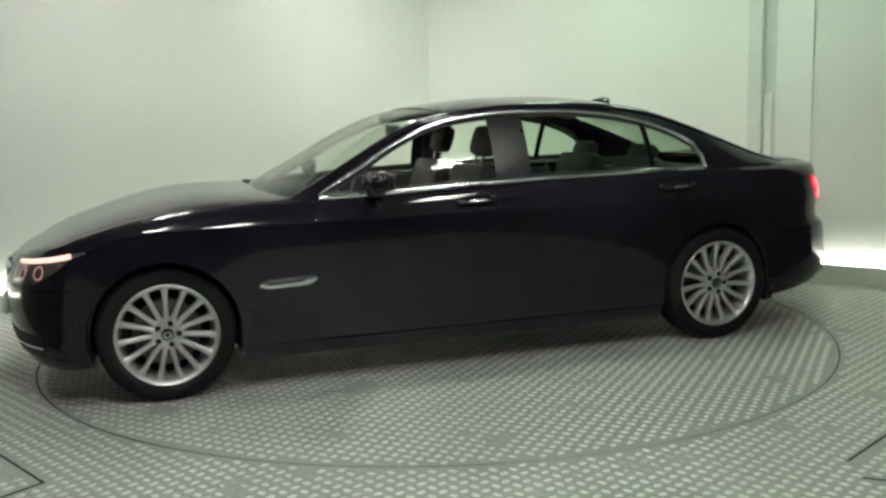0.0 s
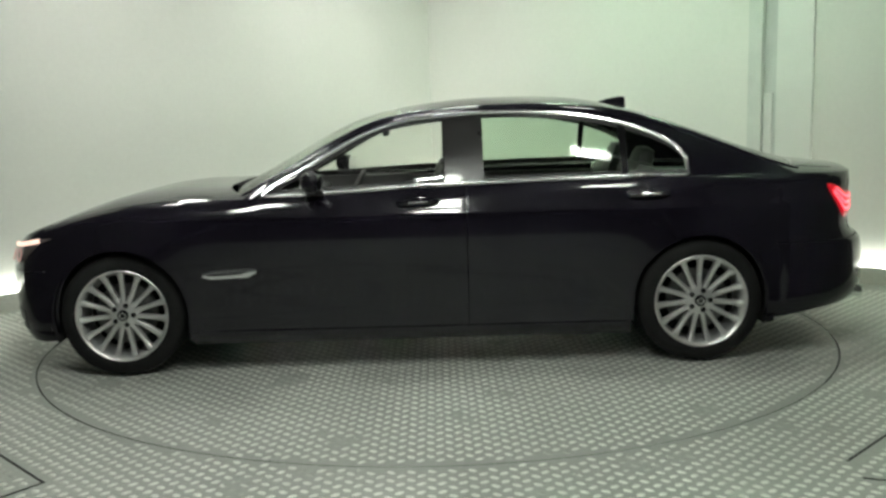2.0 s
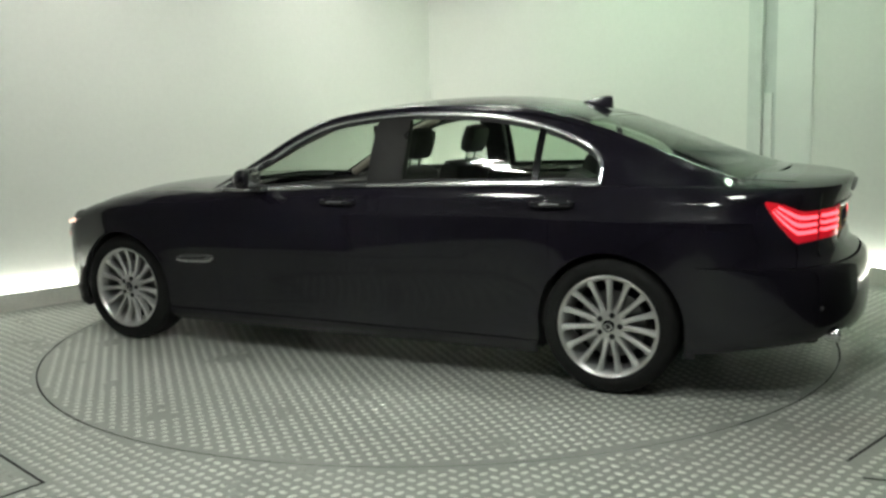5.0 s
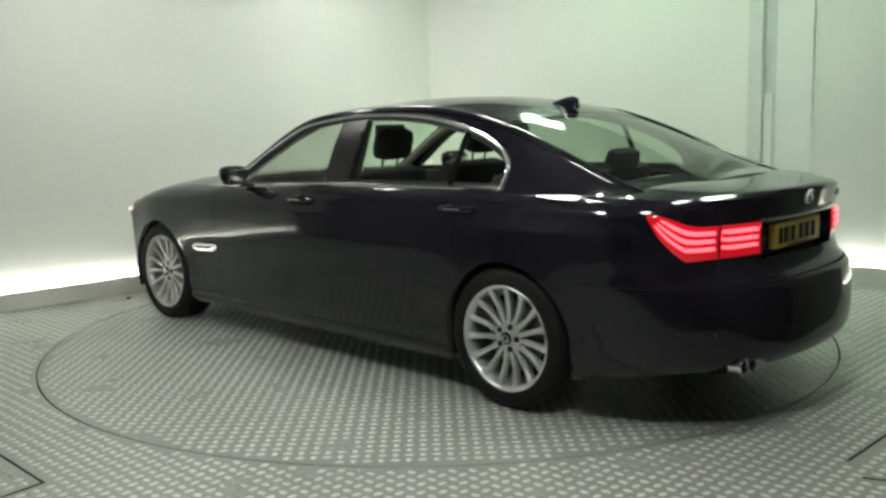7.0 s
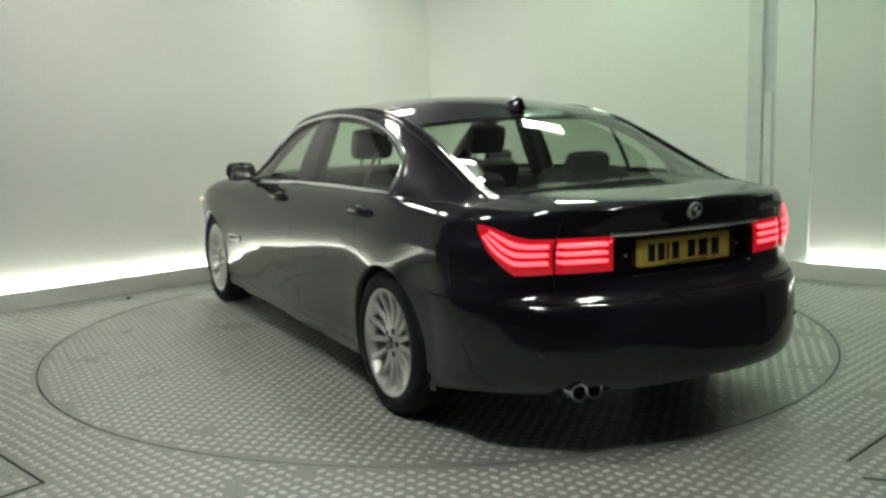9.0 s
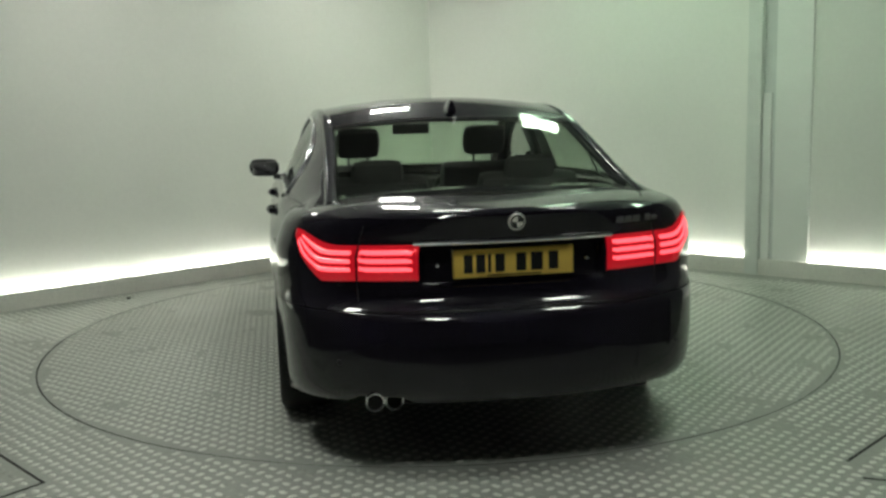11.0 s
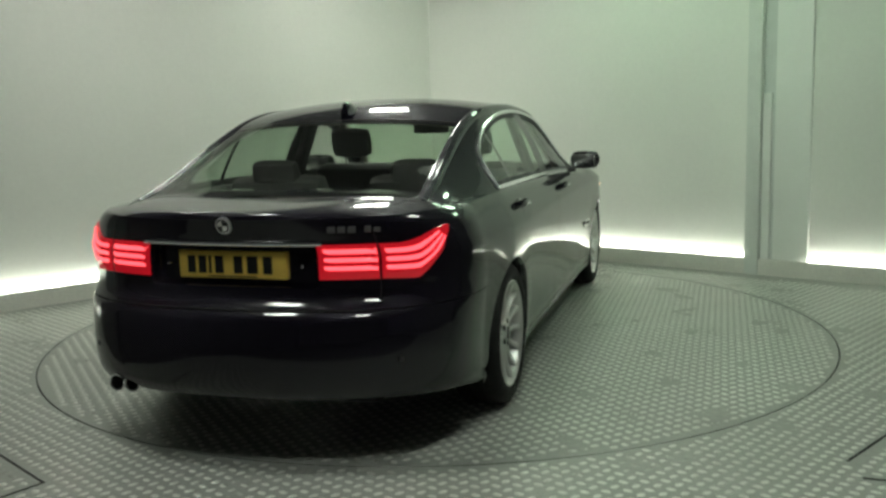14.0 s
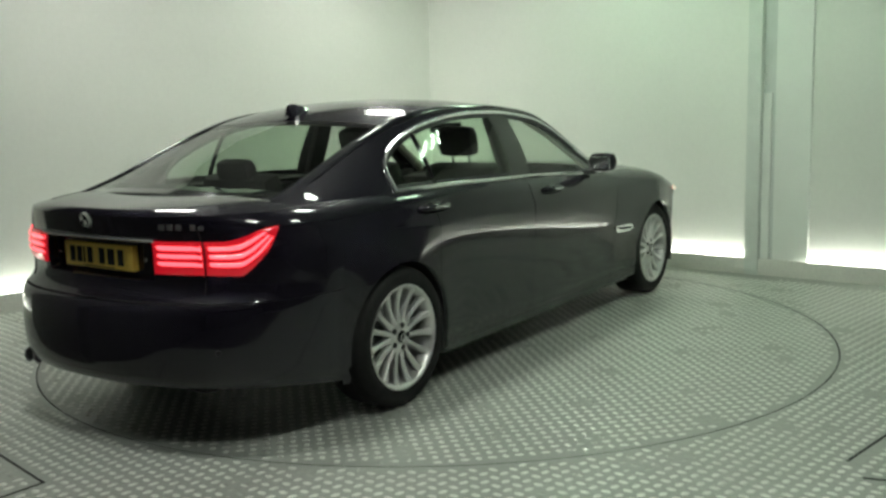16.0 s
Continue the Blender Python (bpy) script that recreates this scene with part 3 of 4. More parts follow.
def build_car():
    car = tagged(new("car"), "glossy blue-black long saloon car with silver multi-spoke wheels, lamps lit", "car")
    gap = 0.0022
    for s in (1, -1):
        lo = lambda q: low_edge(shell(q, 0.5).x)
        rear_top = lambda q: top_z(q) - 0.0005
        # doors, wings and quarters
        for name, x0, x1 in (("front_wing", 2.44 + gap, XF0), ("front_door", 1.285 + gap, 2.44 - gap), ("rear_door", 0.30 + gap, 1.285 - gap), ("rear_quarter", XR0, 0.30 - gap)):
            qs = [side_q(x) for x in x_stations(x0, x1)]
            z_lo = lo
            if "door" in name:
                z_lo = lambda q: max(low_edge(shell(q, 0.5).x) + 0.012, 0.245)
            skin(name, qs, z_lo, rear_top, car, s)
        qs = [side_q(x) for x in spread(0.385, 2.82, 40)]
        skin("sill", qs, lambda q: 0.165, lambda q: 0.240, car, s, rows=8)
        # tail: quarter above, bumper below
        qs = [i / 30 for i in range(31)]
        def foot(q):
            z = 0.302 - 0.065 * q ** 3
            y = shell(q, 0.32).y
            return max(z, 0.330 - 0.6 * max(0.0, abs(y - 0.545) - 0.075)) if s > 0 else z
        skin("rear_bumper", [i / 60 for i in range(61)], foot, lambda q: 0.655, car, s, rows=18, lip=False)
        tail_panel(car, s, rear_top)
        qs = [2 + i / 30 for i in range(31)]
        skin("front_bumper", qs, lambda q: 0.20, lambda q: 0.60, car, s, rows=16, lip=False)
        skin("nose_panel", qs, lambda q: 0.604, rear_top, car, s, rows=8, lip=False)
        # greenhouse painted frame
        xs_win = sorted(set([round(x, 4) for x in spread(WIN_R, WIN_F, 60)] + [0.068, 0.075, 0.085, 0.1, 0.12, 0.14, 0.16]))
        v1 = lambda x: glass_v(x, win_top(x))
        v0 = lambda x: min(0.5 * v1(x), 0.012 / max(0.02, rail_z(x) - belt(x)))
        house_patch("roof_rail", xs_win, v1, lambda x: 1.0, car, s, PAINT, rows=5)
        house_patch("belt_panel", xs_win, lambda x: 0.0, v0, car, s, PAINT, rows=3)
        house_patch("c_pillar", spread(X_C, WIN_R, 16), lambda x: 0.0, lambda x: 1.0, car, s, PAINT, rows=14)
        house_patch("a_pillar_base", spread(WIN_F, X_A, 6), lambda x: 0.0, lambda x: 1.0, car, s, PAINT, rows=5)
        # side glass, with its pillars
        for name, x0, x1, m, lab in (("quarter_glass", WIN_R, 0.385, GLASS, "dark tinted quarter glass"), ("window_divider", 0.385, 0.425, GLOSSB, ""),
                                     ("rear_door_glass", 0.425, 1.185, GLASS, "tinted door glass"), ("b_pillar", 1.185, 1.40, PILLARM, "satin black pillar"),
                                     ("front_door_glass", 1.40, WIN_F, CLEAR, "clear door glass")):
            xs = [x for x in xs_win if x0 < x < x1]
            ob = house_patch(name, [x0] + xs + [x1], v0, v1, car, s, m, lab, rows=10, sink=0.010)
            if m in (GLASS, CLEAR):
                ob.visible_shadow = False
        # black inner frames of the glass
        for x0, x1 in ((WIN_R, 0.385), (0.425, 1.185), (1.40, WIN_F)):
            xs = [x0] + [x for x in xs_win if x0 < x < x1] + [x1]
            house_patch("glass_frame", xs, lambda x: max(v0(x), v1(x) - 0.030 / max(0.03, rail_z(x) - belt(x))), v1, car, s, BLACK, rows=3, sink=0.006)
            house_patch("glass_frame", xs, v0, lambda x: min(v1(x), v0(x) + 0.028 / max(0.03, rail_z(x) - belt(x))), car, s, BLACK, rows=3, sink=0.006)
        # bright trim round the windows
        loop = [glasshouse(x, v0(x)) for x in xs_win] + [glasshouse(x, v1(x)) for x in reversed(xs_win)]
        loop = [p + Vector((0, 0.004, 0.0)) for p in loop]
        v, f = tube_data(mirror(loop, s), 0.0115, 8, closed=True)
        mesh_ob("window_trim", v, f, CHROME, car, "bright chrome strip round the side windows")
        # moulding along the roof's edge
        xs = spread(X_C + 0.02, X_A - 0.02, 48)
        v, f = tube_data([(x, s * (rail_y(x) - 0.014), rail_z(x) - 0.023) for x in xs], 0.033, 20)
        mesh_ob("roof_moulding", v, f, PAINT, car)
    build_top(car)
    build_ends(car)
    build_side_details(car)
    build_inside(car)
    w = build_wheel(car, WB, 1)
    for x, s in ((0.0, 1), (0.0, -1), (WB, -1)):
        build_wheel(car, x, s, w)
    # all parts move from rear-axle space to the turntable's
    for ob in car.children:
        ob.matrix_basis = Matrix.Translation((OFF_X, OFF_Y, 0)) @ ob.matrix_basis
    return car


def build_top(car):
    us = spread(-1, 1, 25)
    roof_patch("roof", spread(0.24, 1.60, 26), us, car, PAINT)
    ws = roof_patch("windscreen", spread(1.605, X_A, 18), spread(-0.955, 0.955, 23), car, GLASS, "tinted windscreen", 0.004)
    rw = roof_patch("rear_window", spread(-0.575, 0.225, 16), spread(-0.955, 0.955, 23), car, REARGLASS, "tinted rear window", 0.004)
    for g in (ws, rw):
        g.visible_shadow = False
    roof_patch("rear_window_surround", spread(0.205, 0.24, 3), us, car, GLOSSB, "", 0.002)
    roof_patch("rear_window_foot", spread(X_C, -0.565, 4), us, car, GLOSSB, "", 0.003)
    for s in (1, -1):
        roof_patch("a_pillar", spread(1.60, X_A, 18), spread(s * 0.945, s * 1.0, 3), car, PAINT)
        roof_patch("c_pillar_top", spread(X_C, 0.24, 18), spread(s * 0.945, s * 1.0, 3), car, PAINT)
    # bonnet
    qs = [side_q(x) for x in spread(2.45, XF0, 20)] + [2 + i / 24 for i in range(1, 25)]
    deck_patch("bonnet", qs, car, PAINT, lambda x: 0.044 * min(1, max(0, (3.96 - x) / 0.6)), lambda x: 0.22 * max(0.0, 1 - (x - 2.45) / 0.9), us=spread(-1, 1, 41), crown=4.0)
    # boot lid
    qs = [i / 30 for i in range(0, 31)]
    deck_patch("boot_lid", qs + [1.0 + (0.02 / 4.04)], car, PAINT, lambda x: 0.026 + 0.026 * max(0.0, min(1.0, (x + 1.07) / 0.42)), lambda x: 0.0, crown=4.0)
    # shut lines of boot lid and bonnet
    def on_deck(q, u, rise, crown=4.0):
        z = top_z(q)
        p = shell(q, z)
        w = 1 - abs(u) ** crown
        return Vector((p.x, p.y * u, z + rise(p.x) * w * min(1.0, p.y / 0.3) - 0.001))
    boot = lambda x: 0.026 + 0.026 * max(0.0, min(1.0, (x + 1.07) / 0.42))
    hood = lambda x: 0.044 * min(1, max(0, (3.96 - x) / 0.6))
    for s in (1, -1):
        path = [on_deck(q, s * (0.80 + 0.10 * (1 - q)), boot) for q in spread(1.0, 0.62, 14)]
        q = tail_q(0.616, 0.85)
        path += [mirror([shell(q, z) + Vector((-0.001, 0, 0))], s)[0] for z in spread(0.985, 0.69, 12)]
        v, f = tube_data(path, 0.0032, 5)
        mesh_ob("boot_seam", v, f, CAVITY, car)
        path = [on_deck(side_q(x), s * 0.93, hood) for x in spread(2.70, XF0, 20)] + [on_deck(2 + k / 20, s * 0.93, hood) for k in range(1, 12)]
        v, f = tube_data(path, 0.0030, 5)
        mesh_ob("bonnet_seam", v, f, CAVITY, car)
    # aerial fin
    rows = []
    for i in range(9):
        t = i / 8
        x = 0.410 - 0.17 * t
        h = 0.050 * (1 - (1 - t) ** 1.6) if t < 0.94 else 0.045
        w = 0.033 * math.sin(math.pi * min(1, 0.12 + 0.6 * t))
        z0 = roof_pt(0.42, 0).z - 0.008 - 0.022 * t
        rows.append([(x, w * k, z0 + (h + 0.02) * (1 - abs(k) ** 1.5)) for k in spread(-1, 1, 9)])
    rows.append([(rows[-1][0][0] - 0.004, 0.3 * p[1], z0 + 0.3 * (p[2] - z0)) for p in rows[-1]])
    v, f = grid_data(rows)
    mesh_ob("aerial_fin", v, f, PAINT, car, "dark shark-fin aerial")
    # dark inner shell and underbody, so that gaps look into the dark
    bm = bmesh.new()
    add_box(bm, (-0.78, -0.55, 0.22), (3.75, 0.55, 0.30), bevel=0.03)
    add_box(bm, (0.40, -0.87, 0.18), (2.80, 0.87, 0.60), bevel=0.03)
    add_box(bm, (-0.95, -0.60, 0.25), (-0.35, 0.60, 0.90), bevel=0.05)
    add_box(bm, (-0.80, -0.78, 0.30), (-0.42, 0.78, 0.95), bevel=0.05)
    add_box(bm, (2.55, -0.60, 0.25), (3.75, 0.60, 0.74), bevel=0.05)
    add_box(bm, (2.34, -0.84, 0.60), (2.56, 0.84, 0.955), bevel=0.02)
    part("underbody", bm, CAVITY, car, "black underbody")
    for cx in (0.0, WB):
        for s in (1, -1):
            v, f = [], []
            prof = [(0.385, 0.905), (0.385, 0.60), (0.0, 0.60)]
            n = 28
            for i in range(n + 1):
                a = math.pi * (-0.12 + 1.24 * i / n)
                for r, y in prof:
                    v.append((cx + r * math.cos(a), s * y, HUB_Z + r * math.sin(a)))
            for i in range(n):
                for j in range(2):
                    f.append((i * 3 + j, i * 3 + j + 1, (i + 1) * 3 + j + 1, (i + 1) * 3 + j))
            mesh_ob("wheel_arch_liner", v, f, CAVITY, car)


def tail_patch(name, car, material, s, qa, qb, lo, hi, push, label="", n=14, rows=6, parent=None):
    cols = []
    for i in range(n):
        t = i / (n - 1)
        q = qa + (qb - qa) * t
        a, b = lo(t), hi(t)
        col = []
        for k in range(rows):
            z = a + (b - a) * k / (rows - 1)
            p = shell(q, z)
            p2 = shell(q + 0.002, z)
            d = (p2 - p)
            nrm = Vector((-abs(d.y), abs(d.x), 0)).normalized() if d.length > 1e-7 else Vector((-1, 0, 0))
            edge = 0.35 if k in (0, rows - 1) or i in (0, n - 1) else 1.0
            col.append(p + nrm * push * edge)
        cols.append(mirror(col, s))
    v, f = grid_data(cols)
    if s < 0:
        f = [t[::-1] for t in f]
    return mesh_ob(name, v, f, material, parent or car, label)


def build_ends(car):
    for s in (1, -1):
        # rear lamps: outer piece wraps round the corner and rises to a tip, inner piece sits on the boot lid
        q_in, q_out = tail_q(0.620, 0.85), tail_qx(-0.715, 0.95)
        lo = lambda t: 0.774 - 0.006 * min(1.0, t / 0.4) + 0.190 * max(0.0, (t - 0.42) / 0.58) ** 1.25
        hi = lambda t: 0.913 + 0.056 * ease((t - 0.22) / 0.78)
        lamp = tail_patch("rear_lamp", car, LAMPRED, s, q_in, q_out, lo, hi, 0.010, "glowing red rear lamp wrapping the corner", n=22, rows=8)
        for k in range(3):
            a, b, reach = 0.24 + 0.235 * k, 0.42 + 0.235 * k, 0.90 - 0.035 * k
            at = lambda t, c: lo(t * reach) + (hi(t * reach) - lo(t * reach)) * c
            tail_patch("light_bar", car, BARRED, s, q_in + 0.008, q_in + (q_out - q_in) * reach, lambda t: at(t, a), lambda t: at(t, b), 0.015, n=18, rows=4, parent=lamp)
        q_a, q_b = tail_q(0.382, 0.85), tail_q(0.612, 0.85)
        lamp = tail_patch("boot_lamp", car, LAMPRED, s, q_a, q_b, lambda t: 0.774, lambda t: 0.914, 0.010, "glowing red lamp on the boot lid", n=10, rows=6)
        for k in range(3):
            z = 0.8076 + 0.0329 * k
            tail_patch("light_bar", car, BARRED, s, q_a + 0.008, q_b - 0.006, lambda t: z, lambda t: z + 0.0245, 0.015, n=8, rows=4, parent=lamp)
        # dark seams of bumper and boot lid
        pts = [shell(i / 30, 0.6585) + Vector((0.004, -0.004, 0)) for i in range(31)]
        v, f = tube_data(mirror(pts, s), 0.004, 5)
        mesh_ob("bumper_seam", v, f, CAVITY, car)
        # small round park sensor near the bumper's corner
        p = shell(tail_q(0.69, 0.46), 0.46)
        n = skin_normal(tail_q(0.69, 0.46), 0.46)
        v, f = lathe_data([(0.0, 0.004), (0.009, 0.004), (0.0115, 0.002), (0.013, -0.004)], steps=16)
        turn = n.to_track_quat("Y", "Z").to_matrix()
        mesh_ob("park_sensor", mirror([p + turn @ Vector(w) for w in v], s), f if s > 0 else [t[::-1] for t in f], BLACK, car, "small round park sensor")
        # headlamp
        cols = []
        lens_lo, lens_hi = lambda t: 0.630 + (0.0 if t < 0.45 else 0.155 * ((t - 0.45) / 0.55) ** 1.2), lambda t: 0.735 + 0.055 * t
        for i in range(14):
            t = i / 13
            q = 2.62 - 0.635 * t
            col = []
            for k in range(7):
                top = min(lens_hi(t), top_z(q) - 0.010)
                z = lens_lo(t) + max(0.004, top - lens_lo(t)) * k / 6
                p = shell(q, z)
                col.append(p + Vector((1, 0.6, 0)).normalized() * 0.010 * (0.35 if k in (0, 6) or i in (0, 13) else 1))
            cols.append(mirror(col, s))
        v, f = grid_data(cols)
        lamp = mesh_ob("headlamp", v, f, LENSM, car, "clear headlamp with a warm glow")
        brow = []
        for i in range(16):
            t = 0.10 + i / 15 * 0.84
            q = 2.60 - 0.635 * t
            z = min(lens_hi(t), top_z(q) - 0.010) - 0.010
            p = shell(q, z) + Vector((1, 0.6, 0)).normalized() * 0.011
            brow.append((p.x, s * p.y, p.z))
        v, f = tube_data(brow, 0.0130, 8)
        mesh_ob("light_brow", v, f, AMBER, lamp)
        for q, z in ((2.47, 0.680), (2.30, 0.690)):
            step = 0.034 / max(0.02, (shell(q + 0.05, z) - shell(q - 0.05, z)).length / 0.10)
            ring = []
            for a in spread(0, 2 * math.pi * 23 / 24, 24):
                p = shell(q + step * math.cos(a), z + 0.032 * math.sin(a)) + Vector((1, 0.6, 0)).normalized() * 0.008
                ring.append((p.x, s * p.y, p.z))
            v, f = tube_data(ring, 0.0045, 6, closed=True)
            mesh_ob("light_ring", v, f, RINGM, lamp)
        # lower air intake with a bright blade
        for name, z0, z1, m, push in (("air_intake", 0.255, 0.365, BLACK, 0.004), ("intake_blade", 0.300, 0.312, CHROME, 0.010)):
            cols = []
            for i in range(14):
                q = 2.30 + 0.70 * i / 13
                cols.append(mirror([shell(q, z) + Vector((1, 0.35 if q < 2.98 else 0, 0)).normalized() * push for z in spread(z0, z1, 4)], s))
            v, f = grid_data(cols)
            mesh_ob(name, v, f, m, car)
        # kidney grille half
        bm = bmesh.new()
        for k in range(9):
            y = 0.055 + 0.030 * k
            add_box(bm, (3.9820, s * y - 0.004, 0.47), (4.0220 - 0.10 * y * y * 4, s * y + 0.004, 0.665), bevel=0.002)
        part("grille_bars", bm, CHROME, car, "upright chrome grille bars")
        loop = [(4.037, s * 0.035, 0.47), (4.015, s * 0.035, 0.670), (3.998, s * 0.20, 0.680), (3.972, s * 0.315, 0.660), (3.990, s * 0.29, 0.50), (4.020, s * 0.20, 0.46)]
        v, f = tube_data(loop, 0.010, 8, closed=True)
        mesh_ob("grille_frame", v, f, CHROME, car, "chrome grille surround")
        # twin tailpipes on the left side only
    for y in (0.497, 0.572):
        prof = [(0.020, -0.06), (0.031, -0.06), (0.035, -0.02), (0.0375, 0.0), (0.0365, 0.004), (0.0310, 0.001), (0.029, -0.06)]
        v, f = lathe_data(prof, steps=28)
        v = [(-1.034 - p[1], y + p[0], 0.309 + p[2]) for p in v]
        mesh_ob("tailpipe", v, f, CHROME, car, "round chrome tailpipe")
        v, f = lathe_data([(0.0, -0.04), (0.030, -0.04)], steps=20)
        v = [(-1.034 - p[1], y + p[0], 0.309 + p[2]) for p in v]
        mesh_ob("pipe_bore", v, f, CAVITY, car)
    bm = bmesh.new()
    add_box(bm, (4.0090, -0.26, 0.40), (4.0330, 0.26, 0.51), bevel=0.004)
    plate = part("front_plate", bm, WHITEP, car, "white front number plate with black bars")
    for y in (-0.205, -0.140, -0.085, -0.035, 0.055, 0.125, 0.195):
        part("plate_bar", add_box(bmesh.new(), (4.0320, y - 0.02, 0.417), (4.0345, y + 0.02, 0.493), bevel=0.0008), PLATEB, plate)
    # bright strip over the number plate
    pts = [shell(tail_q(y, 0.918), 0.918) + Vector((-0.008, 0, 0)) for y in spread(0.002, 0.40, 9)]
    path = mirror(pts[::-1], -1) + mirror(pts, 1)
    v, f = tube_data(path, 0.009, 8)
    mesh_ob("boot_strip", v, f, CHROME, car, "thin chrome strip over the number plate")
    # plate in its recess, bars in place of characters
    bm = bmesh.new()
    add_box(bm, (-1.006, -0.243, 0.772), (-0.976, 0.243, 0.884), bevel=0.004)
    plate = part("number_plate", bm, PLATEY, car, "yellow number plate with black bars")
    for y, w in ((0.185, 0.018), (0.135, 0.018), (0.100, 0.006), (0.058, 0.019), (-0.028, 0.020), (-0.092, 0.024), (-0.160, 0.020)):
        bm = bmesh.new()
        add_box(bm, (-1.0085, y - w, 0.792), (-1.005, y + w, 0.864), bevel=0.0008)
        part("plate_bar", bm, PLATEB, plate)
    bm = bmesh.new()
    add_box(bm, (-1.0075, -0.11, 0.777), (-1.005, 0.11, 0.782), bevel=0.0006)
    part("plate_bar", bm, PLATEB, plate)
    # added chrome beads that stand for the glints beside the plate
    for k in (1, -1):
        v, f = lathe_data([(0.0, 0.004), (0.006, 0.003), (0.008, 0.0)], steps=12)
        mesh_ob("recess_glint", [(-0.988 - p[1], k * 0.305 + p[0], 0.826 + p[2]) for p in v], f, CHROME, car)
    # round emblem and small bright bars of the model script
    v, f = lathe_data([(0.0, 0.0), (0.028, 0.0), (0.033, -0.002), (0.036, -0.016)], steps=28)
    v = [(-1.062 - p[1] + 0.25 * -p[2], p[0], 0.992 + p[2]) for p in v]
    badge = mesh_ob("emblem", v, f, ALLOY, car, "round silver and dark emblem")
    v, f = lathe_data([(0.0, 0.002), (0.0255, 0.002), (0.0275, 0.0)], steps=24)
    mesh_ob("emblem_core", [(-1.062 - p[1] - 0.25 * p[2], p[0], 0.992 + p[2]) for p in v], f, GLOSSB, badge)
    for a0 in (0.0, math.pi):
        ring = [(0.0, 0.0)] + [(0.022 * math.cos(a0 + k * math.pi / 16), 0.022 * math.sin(a0 + k * math.pi / 16)) for k in range(9)]
        v = [(-1.0655 - 0.25 * b - d, a, 0.992 + b) for d in (0.0, 0.001) for a, b in ring]
        f = [tuple(range(10)), tuple(range(19, 9, -1))] + [(k, (k + 1) % 10, 10 + (k + 1) % 10, 10 + k) for k in range(10)]
        mesh_ob("emblem_quarter", v, f, WHITEP, badge, smooth=False)
    script = new("model_script")
    script.parent = car
    for y, w, h in ((-0.44, 0.016, 0.024), (-0.478, 0.016, 0.024), (-0.516, 0.016, 0.024), (-0.575, 0.012, 0.024), (-0.607, 0.014, 0.018)):
        p = shell(tail_q(abs(y), 0.97), 0.97)
        part("script_bar", add_box(bmesh.new(), (p.x - 0.006, y - w, 0.962), (p.x + 0.002, y + w, 0.962 + h), bevel=0.002), DISCB, script)


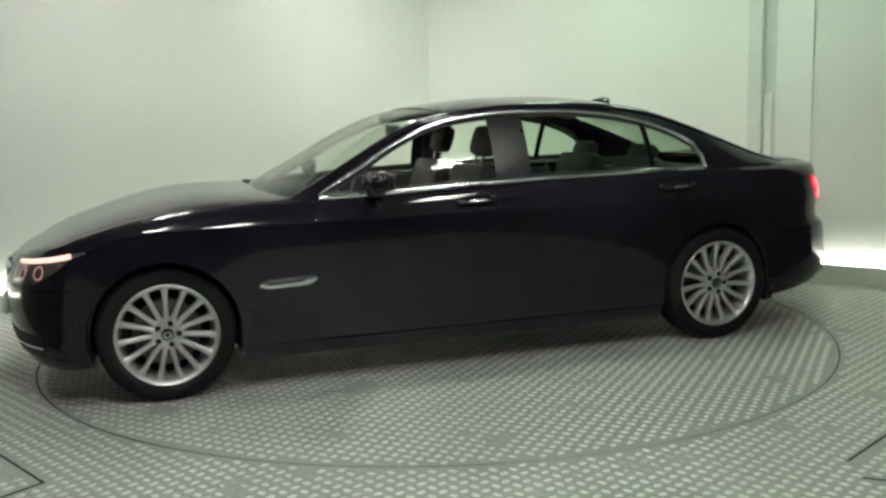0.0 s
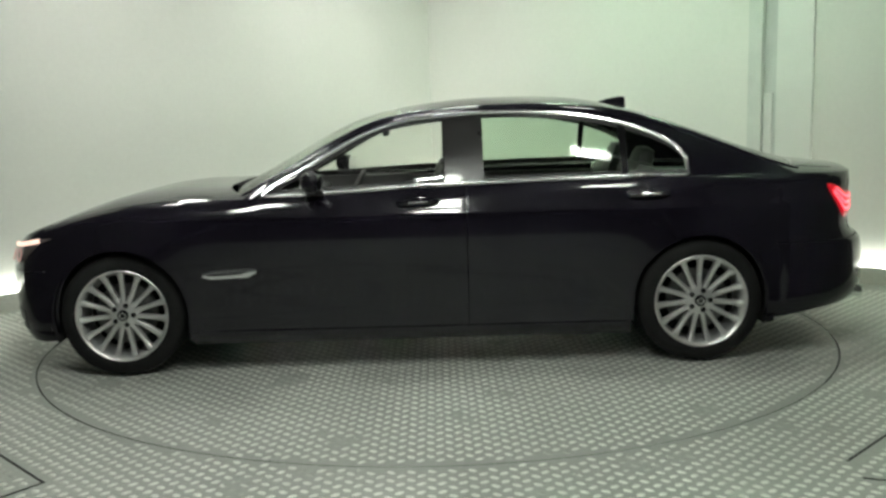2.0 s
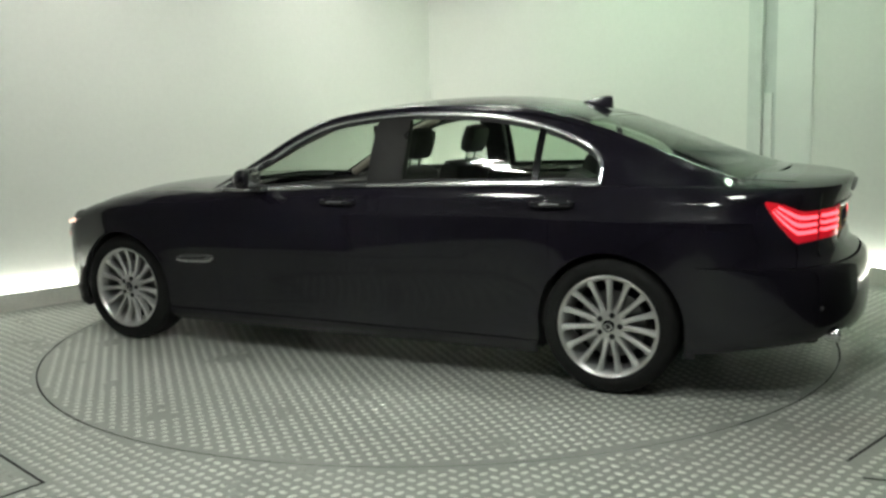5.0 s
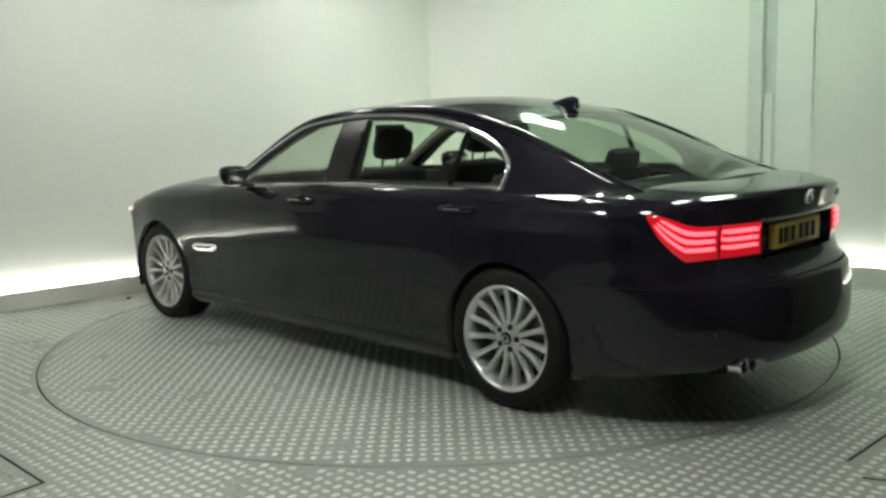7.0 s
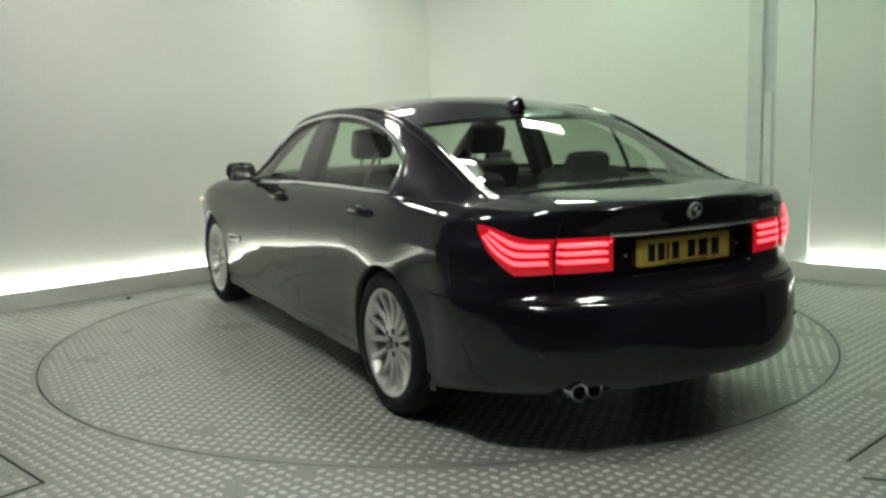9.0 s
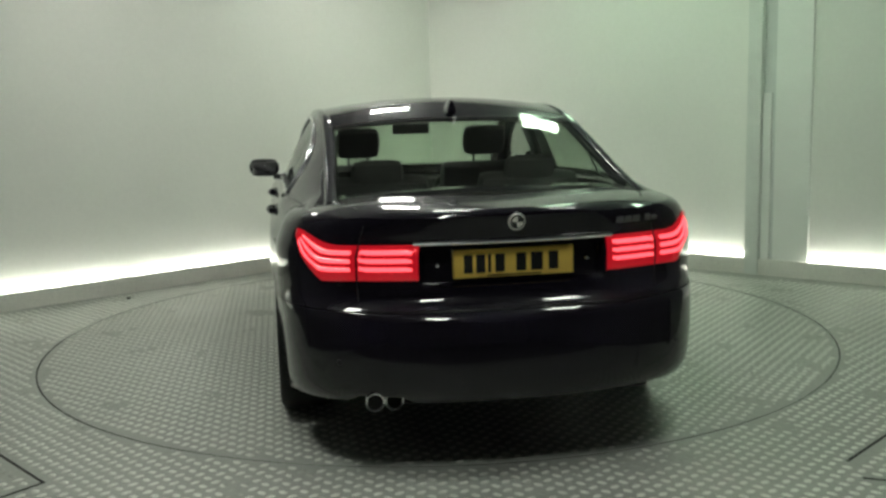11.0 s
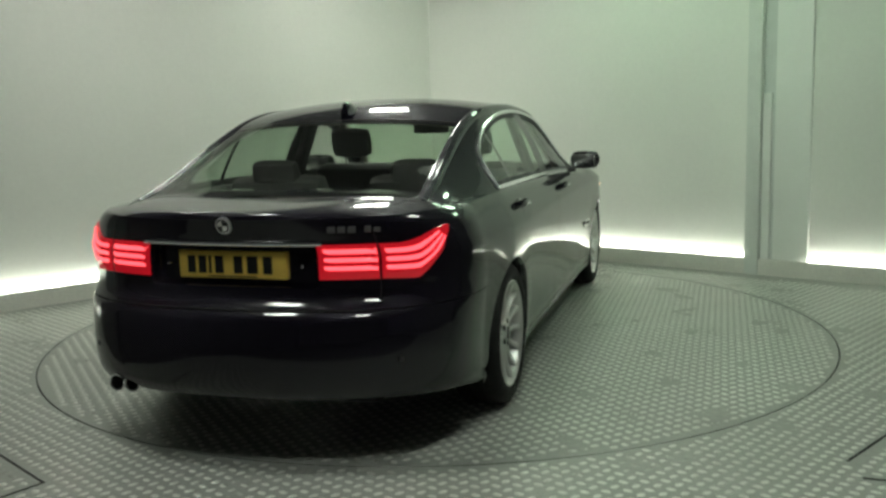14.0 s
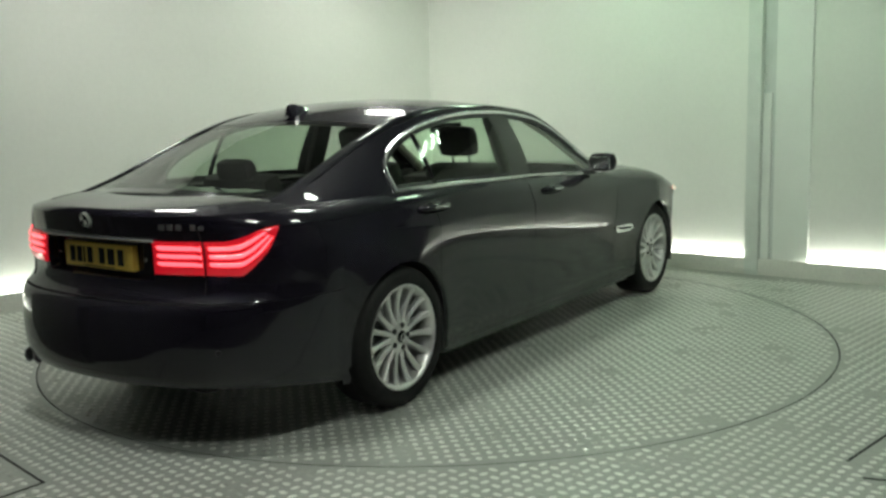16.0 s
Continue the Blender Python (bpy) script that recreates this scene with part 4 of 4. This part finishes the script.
def build_side_details(car):
    for s in (1, -1):
        # gill with chrome blade behind the front wheel
        def blade(grow, out, x0, x1):
            rows = []
            for k in range(13):
                t = k / 12
                x = x0 + (x1 - x0) * t
                h = grow * (0.45 + 0.55 * min(1.0, 6 * t)) * (1.0 if t < 0.86 else 1 - 0.6 * (t - 0.86) / 0.14)
                zc = 0.566 + 0.010 * t + 0.010 * max(0.0, (t - 0.80) / 0.20) ** 1.5
                y = flank_y(x, zc)
                rows.append([(x, s * (y - 0.006), zc - h), (x, s * (y + out), zc - 0.8 * h), (x, s * (y + out * 1.4), zc), (x, s * (y + out), zc + 0.8 * h), (x, s * (y - 0.006), zc + h)])
            return grid_data(rows)
        v, f = blade(0.031, 0.006, 2.742, 2.445)
        mesh_ob("side_vent", v, f, CHROME, car, "chrome side vent blade")
        v, f = blade(0.009, 0.0105, 2.715, 2.50)
        mesh_ob("vent_slot", v, f, BLACK, car)
        # door handles
        for x, z in ((1.550, 0.938), (0.290, 0.950)):
            yy = flank_y(x, z)
            path = [(x - 0.115, s * (yy - 0.012), z), (x - 0.10, s * (yy + 0.020), z + 0.002), (x - 0.05, s * (yy + 0.032), z + 0.003), (x + 0.05, s * (yy + 0.032), z + 0.001), (x + 0.10, s * (yy + 0.020), z - 0.002), (x + 0.115, s * (yy - 0.012), z - 0.003)]
            v, f = tube_data(path, 0.017, 10, squash=0.7)
            h = mesh_ob("door_handle", v, f, PAINT, car, "painted pull handle with a bright strip")
            path = [(p[0], p[1] + s * 0.011, p[2]) for p in path[1:-1]]
            v, f = tube_data(path[1:-1], 0.0030, 6)
            mesh_ob("handle_strip", v, f, CHROME, h)
            t = bmesh.new()
            bmesh.ops.create_uvsphere(t, u_segments=20, v_segments=10, radius=1, matrix=Matrix.Translation((x, s * (yy - 0.006), z - 0.004)) @ Matrix.Diagonal((0.085, 0.008, 0.034, 1)))
            part("handle_cup", t, GLOSSB, car)
        # door mirror: arm and housing
        t = bmesh.new()
        add_box(t, (2.06, s * 0.80 if s > 0 else -0.93, 0.985), (2.16, 0.93 if s > 0 else -0.80, 1.018), bevel=0.012)
        part("mirror_arm", t, BLACK, car)
        rows = []
        for i in range(11):
            a = i / 10
            k = (1 - (2 * a - 1) ** 4) ** 0.25 if 0 < a < 1 else 0.35
            yy = 0.890 + 0.200 * a
            cx, cz = 2.13 - 0.03 * a, 1.062 + 0.006 * a
            rows.append([(cx + 0.050 * k * math.cos(w) * (1.25 if math.cos(w) > 0 else 0.75), s * yy, cz + 0.060 * k * math.copysign(abs(math.sin(w)) ** 0.7, math.sin(w))) for w in spread(0, 2 * math.pi, 21)])
        rows = [[(2.13, s * 0.888, 1.062)] * 21] + rows + [[(2.10, s * 1.092, 1.068)] * 21]
        v, f = grid_data(rows)
        m = mesh_ob("door_mirror", v, f, HOUSING, car, "dark door mirror")
        t = bmesh.new()
        add_box(t, (-0.005, -0.080, -0.040), (0.005, 0.080, 0.040), Matrix.Translation((2.068, s * 0.99, 1.064)) @ Matrix.Rotation(radians(s * 14), 4, "Z") @ Matrix.Rotation(radians(-6), 4, "Y"), 0.0045)
        part("mirror_glass", t, CHROME, m, "mirror glass")
        # wiper
        v, f = tube_data([(2.74, s * 0.10, 0.985), (2.70, s * 0.40, 0.985), (2.60, s * 0.66, 0.98)], 0.010, 6)
        mesh_ob("wiper", v, f, BLACK, car, "black wiper resting at the foot of the windscreen")


def seat(car, x, y, back_x, drop=0.0):
    w = 0.27
    root = part("seat", add_box(bmesh.new(), (x - 0.27, y - w, 0.32), (x + 0.27, y + w, 0.55), bevel=0.06), LEATHER, car, "dark leather seat")
    m = Matrix.Translation((back_x, y, 0.52)) @ Matrix.Rotation(radians(-17), 4, "Y")
    part("backrest", add_box(bmesh.new(), (-0.07, -w, 0.0), (0.08, w, 0.60), m, 0.06), LEATHER, root)
    part("headrest", add_box(bmesh.new(), (-0.055, -0.135, 0.655 - drop), (0.05, 0.135, 0.845 - drop), m, 0.06), LEATHER, root)
    for k in (-0.06, 0.06):
        v, f = tube_data([m @ Vector((0, k, 0.58)), m @ Vector((0, k, 0.68))], 0.008, 6)
        mesh_ob("headrest_rod", v, f, CHROME, root)


def build_inside(car):
    for y in (0.40, -0.40):
        seat(car, 1.78, y, 1.52)
        seat(car, 0.70, y, 0.40, 0.150)
    part("dashboard", add_box(bmesh.new(), (2.18, -0.74, 0.60), (2.62, 0.74, 0.955), bevel=0.07), TRIM, car, "dark dashboard")
    part("parcel_shelf", add_box(bmesh.new(), (-0.55, -0.62, 0.96), (0.12, 0.62, 0.995), bevel=0.01), TRIM, car, "dark parcel shelf")
    part("cabin_floor", add_box(bmesh.new(), (0.1, -0.80, 0.26), (2.6, 0.80, 0.32), bevel=0.02), CAVITY, car)
    part("centre_console", add_box(bmesh.new(), (1.0, -0.12, 0.30), (2.3, 0.12, 0.62), bevel=0.04), TRIM, car)
    for s in (1, -1):
        part("door_lining", add_box(bmesh.new(), (0.32, s * 0.80 - 0.03, 0.30), (2.40, s * 0.80 + 0.03, 0.985), bevel=0.02), TRIM, car)
        part("pillar_trim", add_box(bmesh.new(), (1.20, -0.02, 0.0), (1.34, 0.02, 0.43), Matrix.Translation((0, s * 0.80, 0.98)) @ Matrix.Rotation(radians(s * 20), 4, "X"), 0.012), TRIM, car)
        v, f = tube_data([(2.46, s * 0.735, 0.985), (2.20, s * 0.695, 1.135), (1.95, s * 0.660, 1.265), (1.68, s * 0.630, 1.375)], 0.028, 8)
        mesh_ob("pillar_lining", v, f, TAN, car, "pale lining of the windscreen pillar")
    # steering wheel on the right-hand side
    c, m = Vector((2.02, -0.38, 0.86)), Matrix.Rotation(radians(-25), 4, "Y")
    ring = [c + m @ Vector((0, 0.185 * math.cos(a), 0.185 * math.sin(a))) for a in spread(0, 2 * math.pi * 31 / 32, 32)]
    v, f = tube_data(ring, 0.016, 8, closed=True)
    sw = mesh_ob("steering_wheel", v, f, LEATHER, car, "black leather steering wheel")
    part("wheel_boss", add_box(bmesh.new(), (-0.03, -0.17, -0.05), (0.02, 0.17, 0.05), Matrix.Translation(c) @ m, 0.02), LEATHER, sw)
    part("rear_view_mirror", add_box(bmesh.new(), (1.74, -0.125, 1.275), (1.775, 0.125, 1.345), bevel=0.015), BLACK, car, "black rear-view mirror")
    roof_patch("roof_lining", spread(0.26, 1.58, 16), spread(-0.97, 0.97, 13), car, TAN, "", 0.028)


# ---------------------------------------------------------------- build
build_booth()
build_lamps()
turntable = build_treads()
car = build_car()


def motions():
    rows = [(0.5 * i, pose(0, 0, 0, 0, 0, HEAD0 + RATE * 0.5 * i)) for i in range(33)]
    walk(turntable, rows)
    walk(car, rows)


motions()
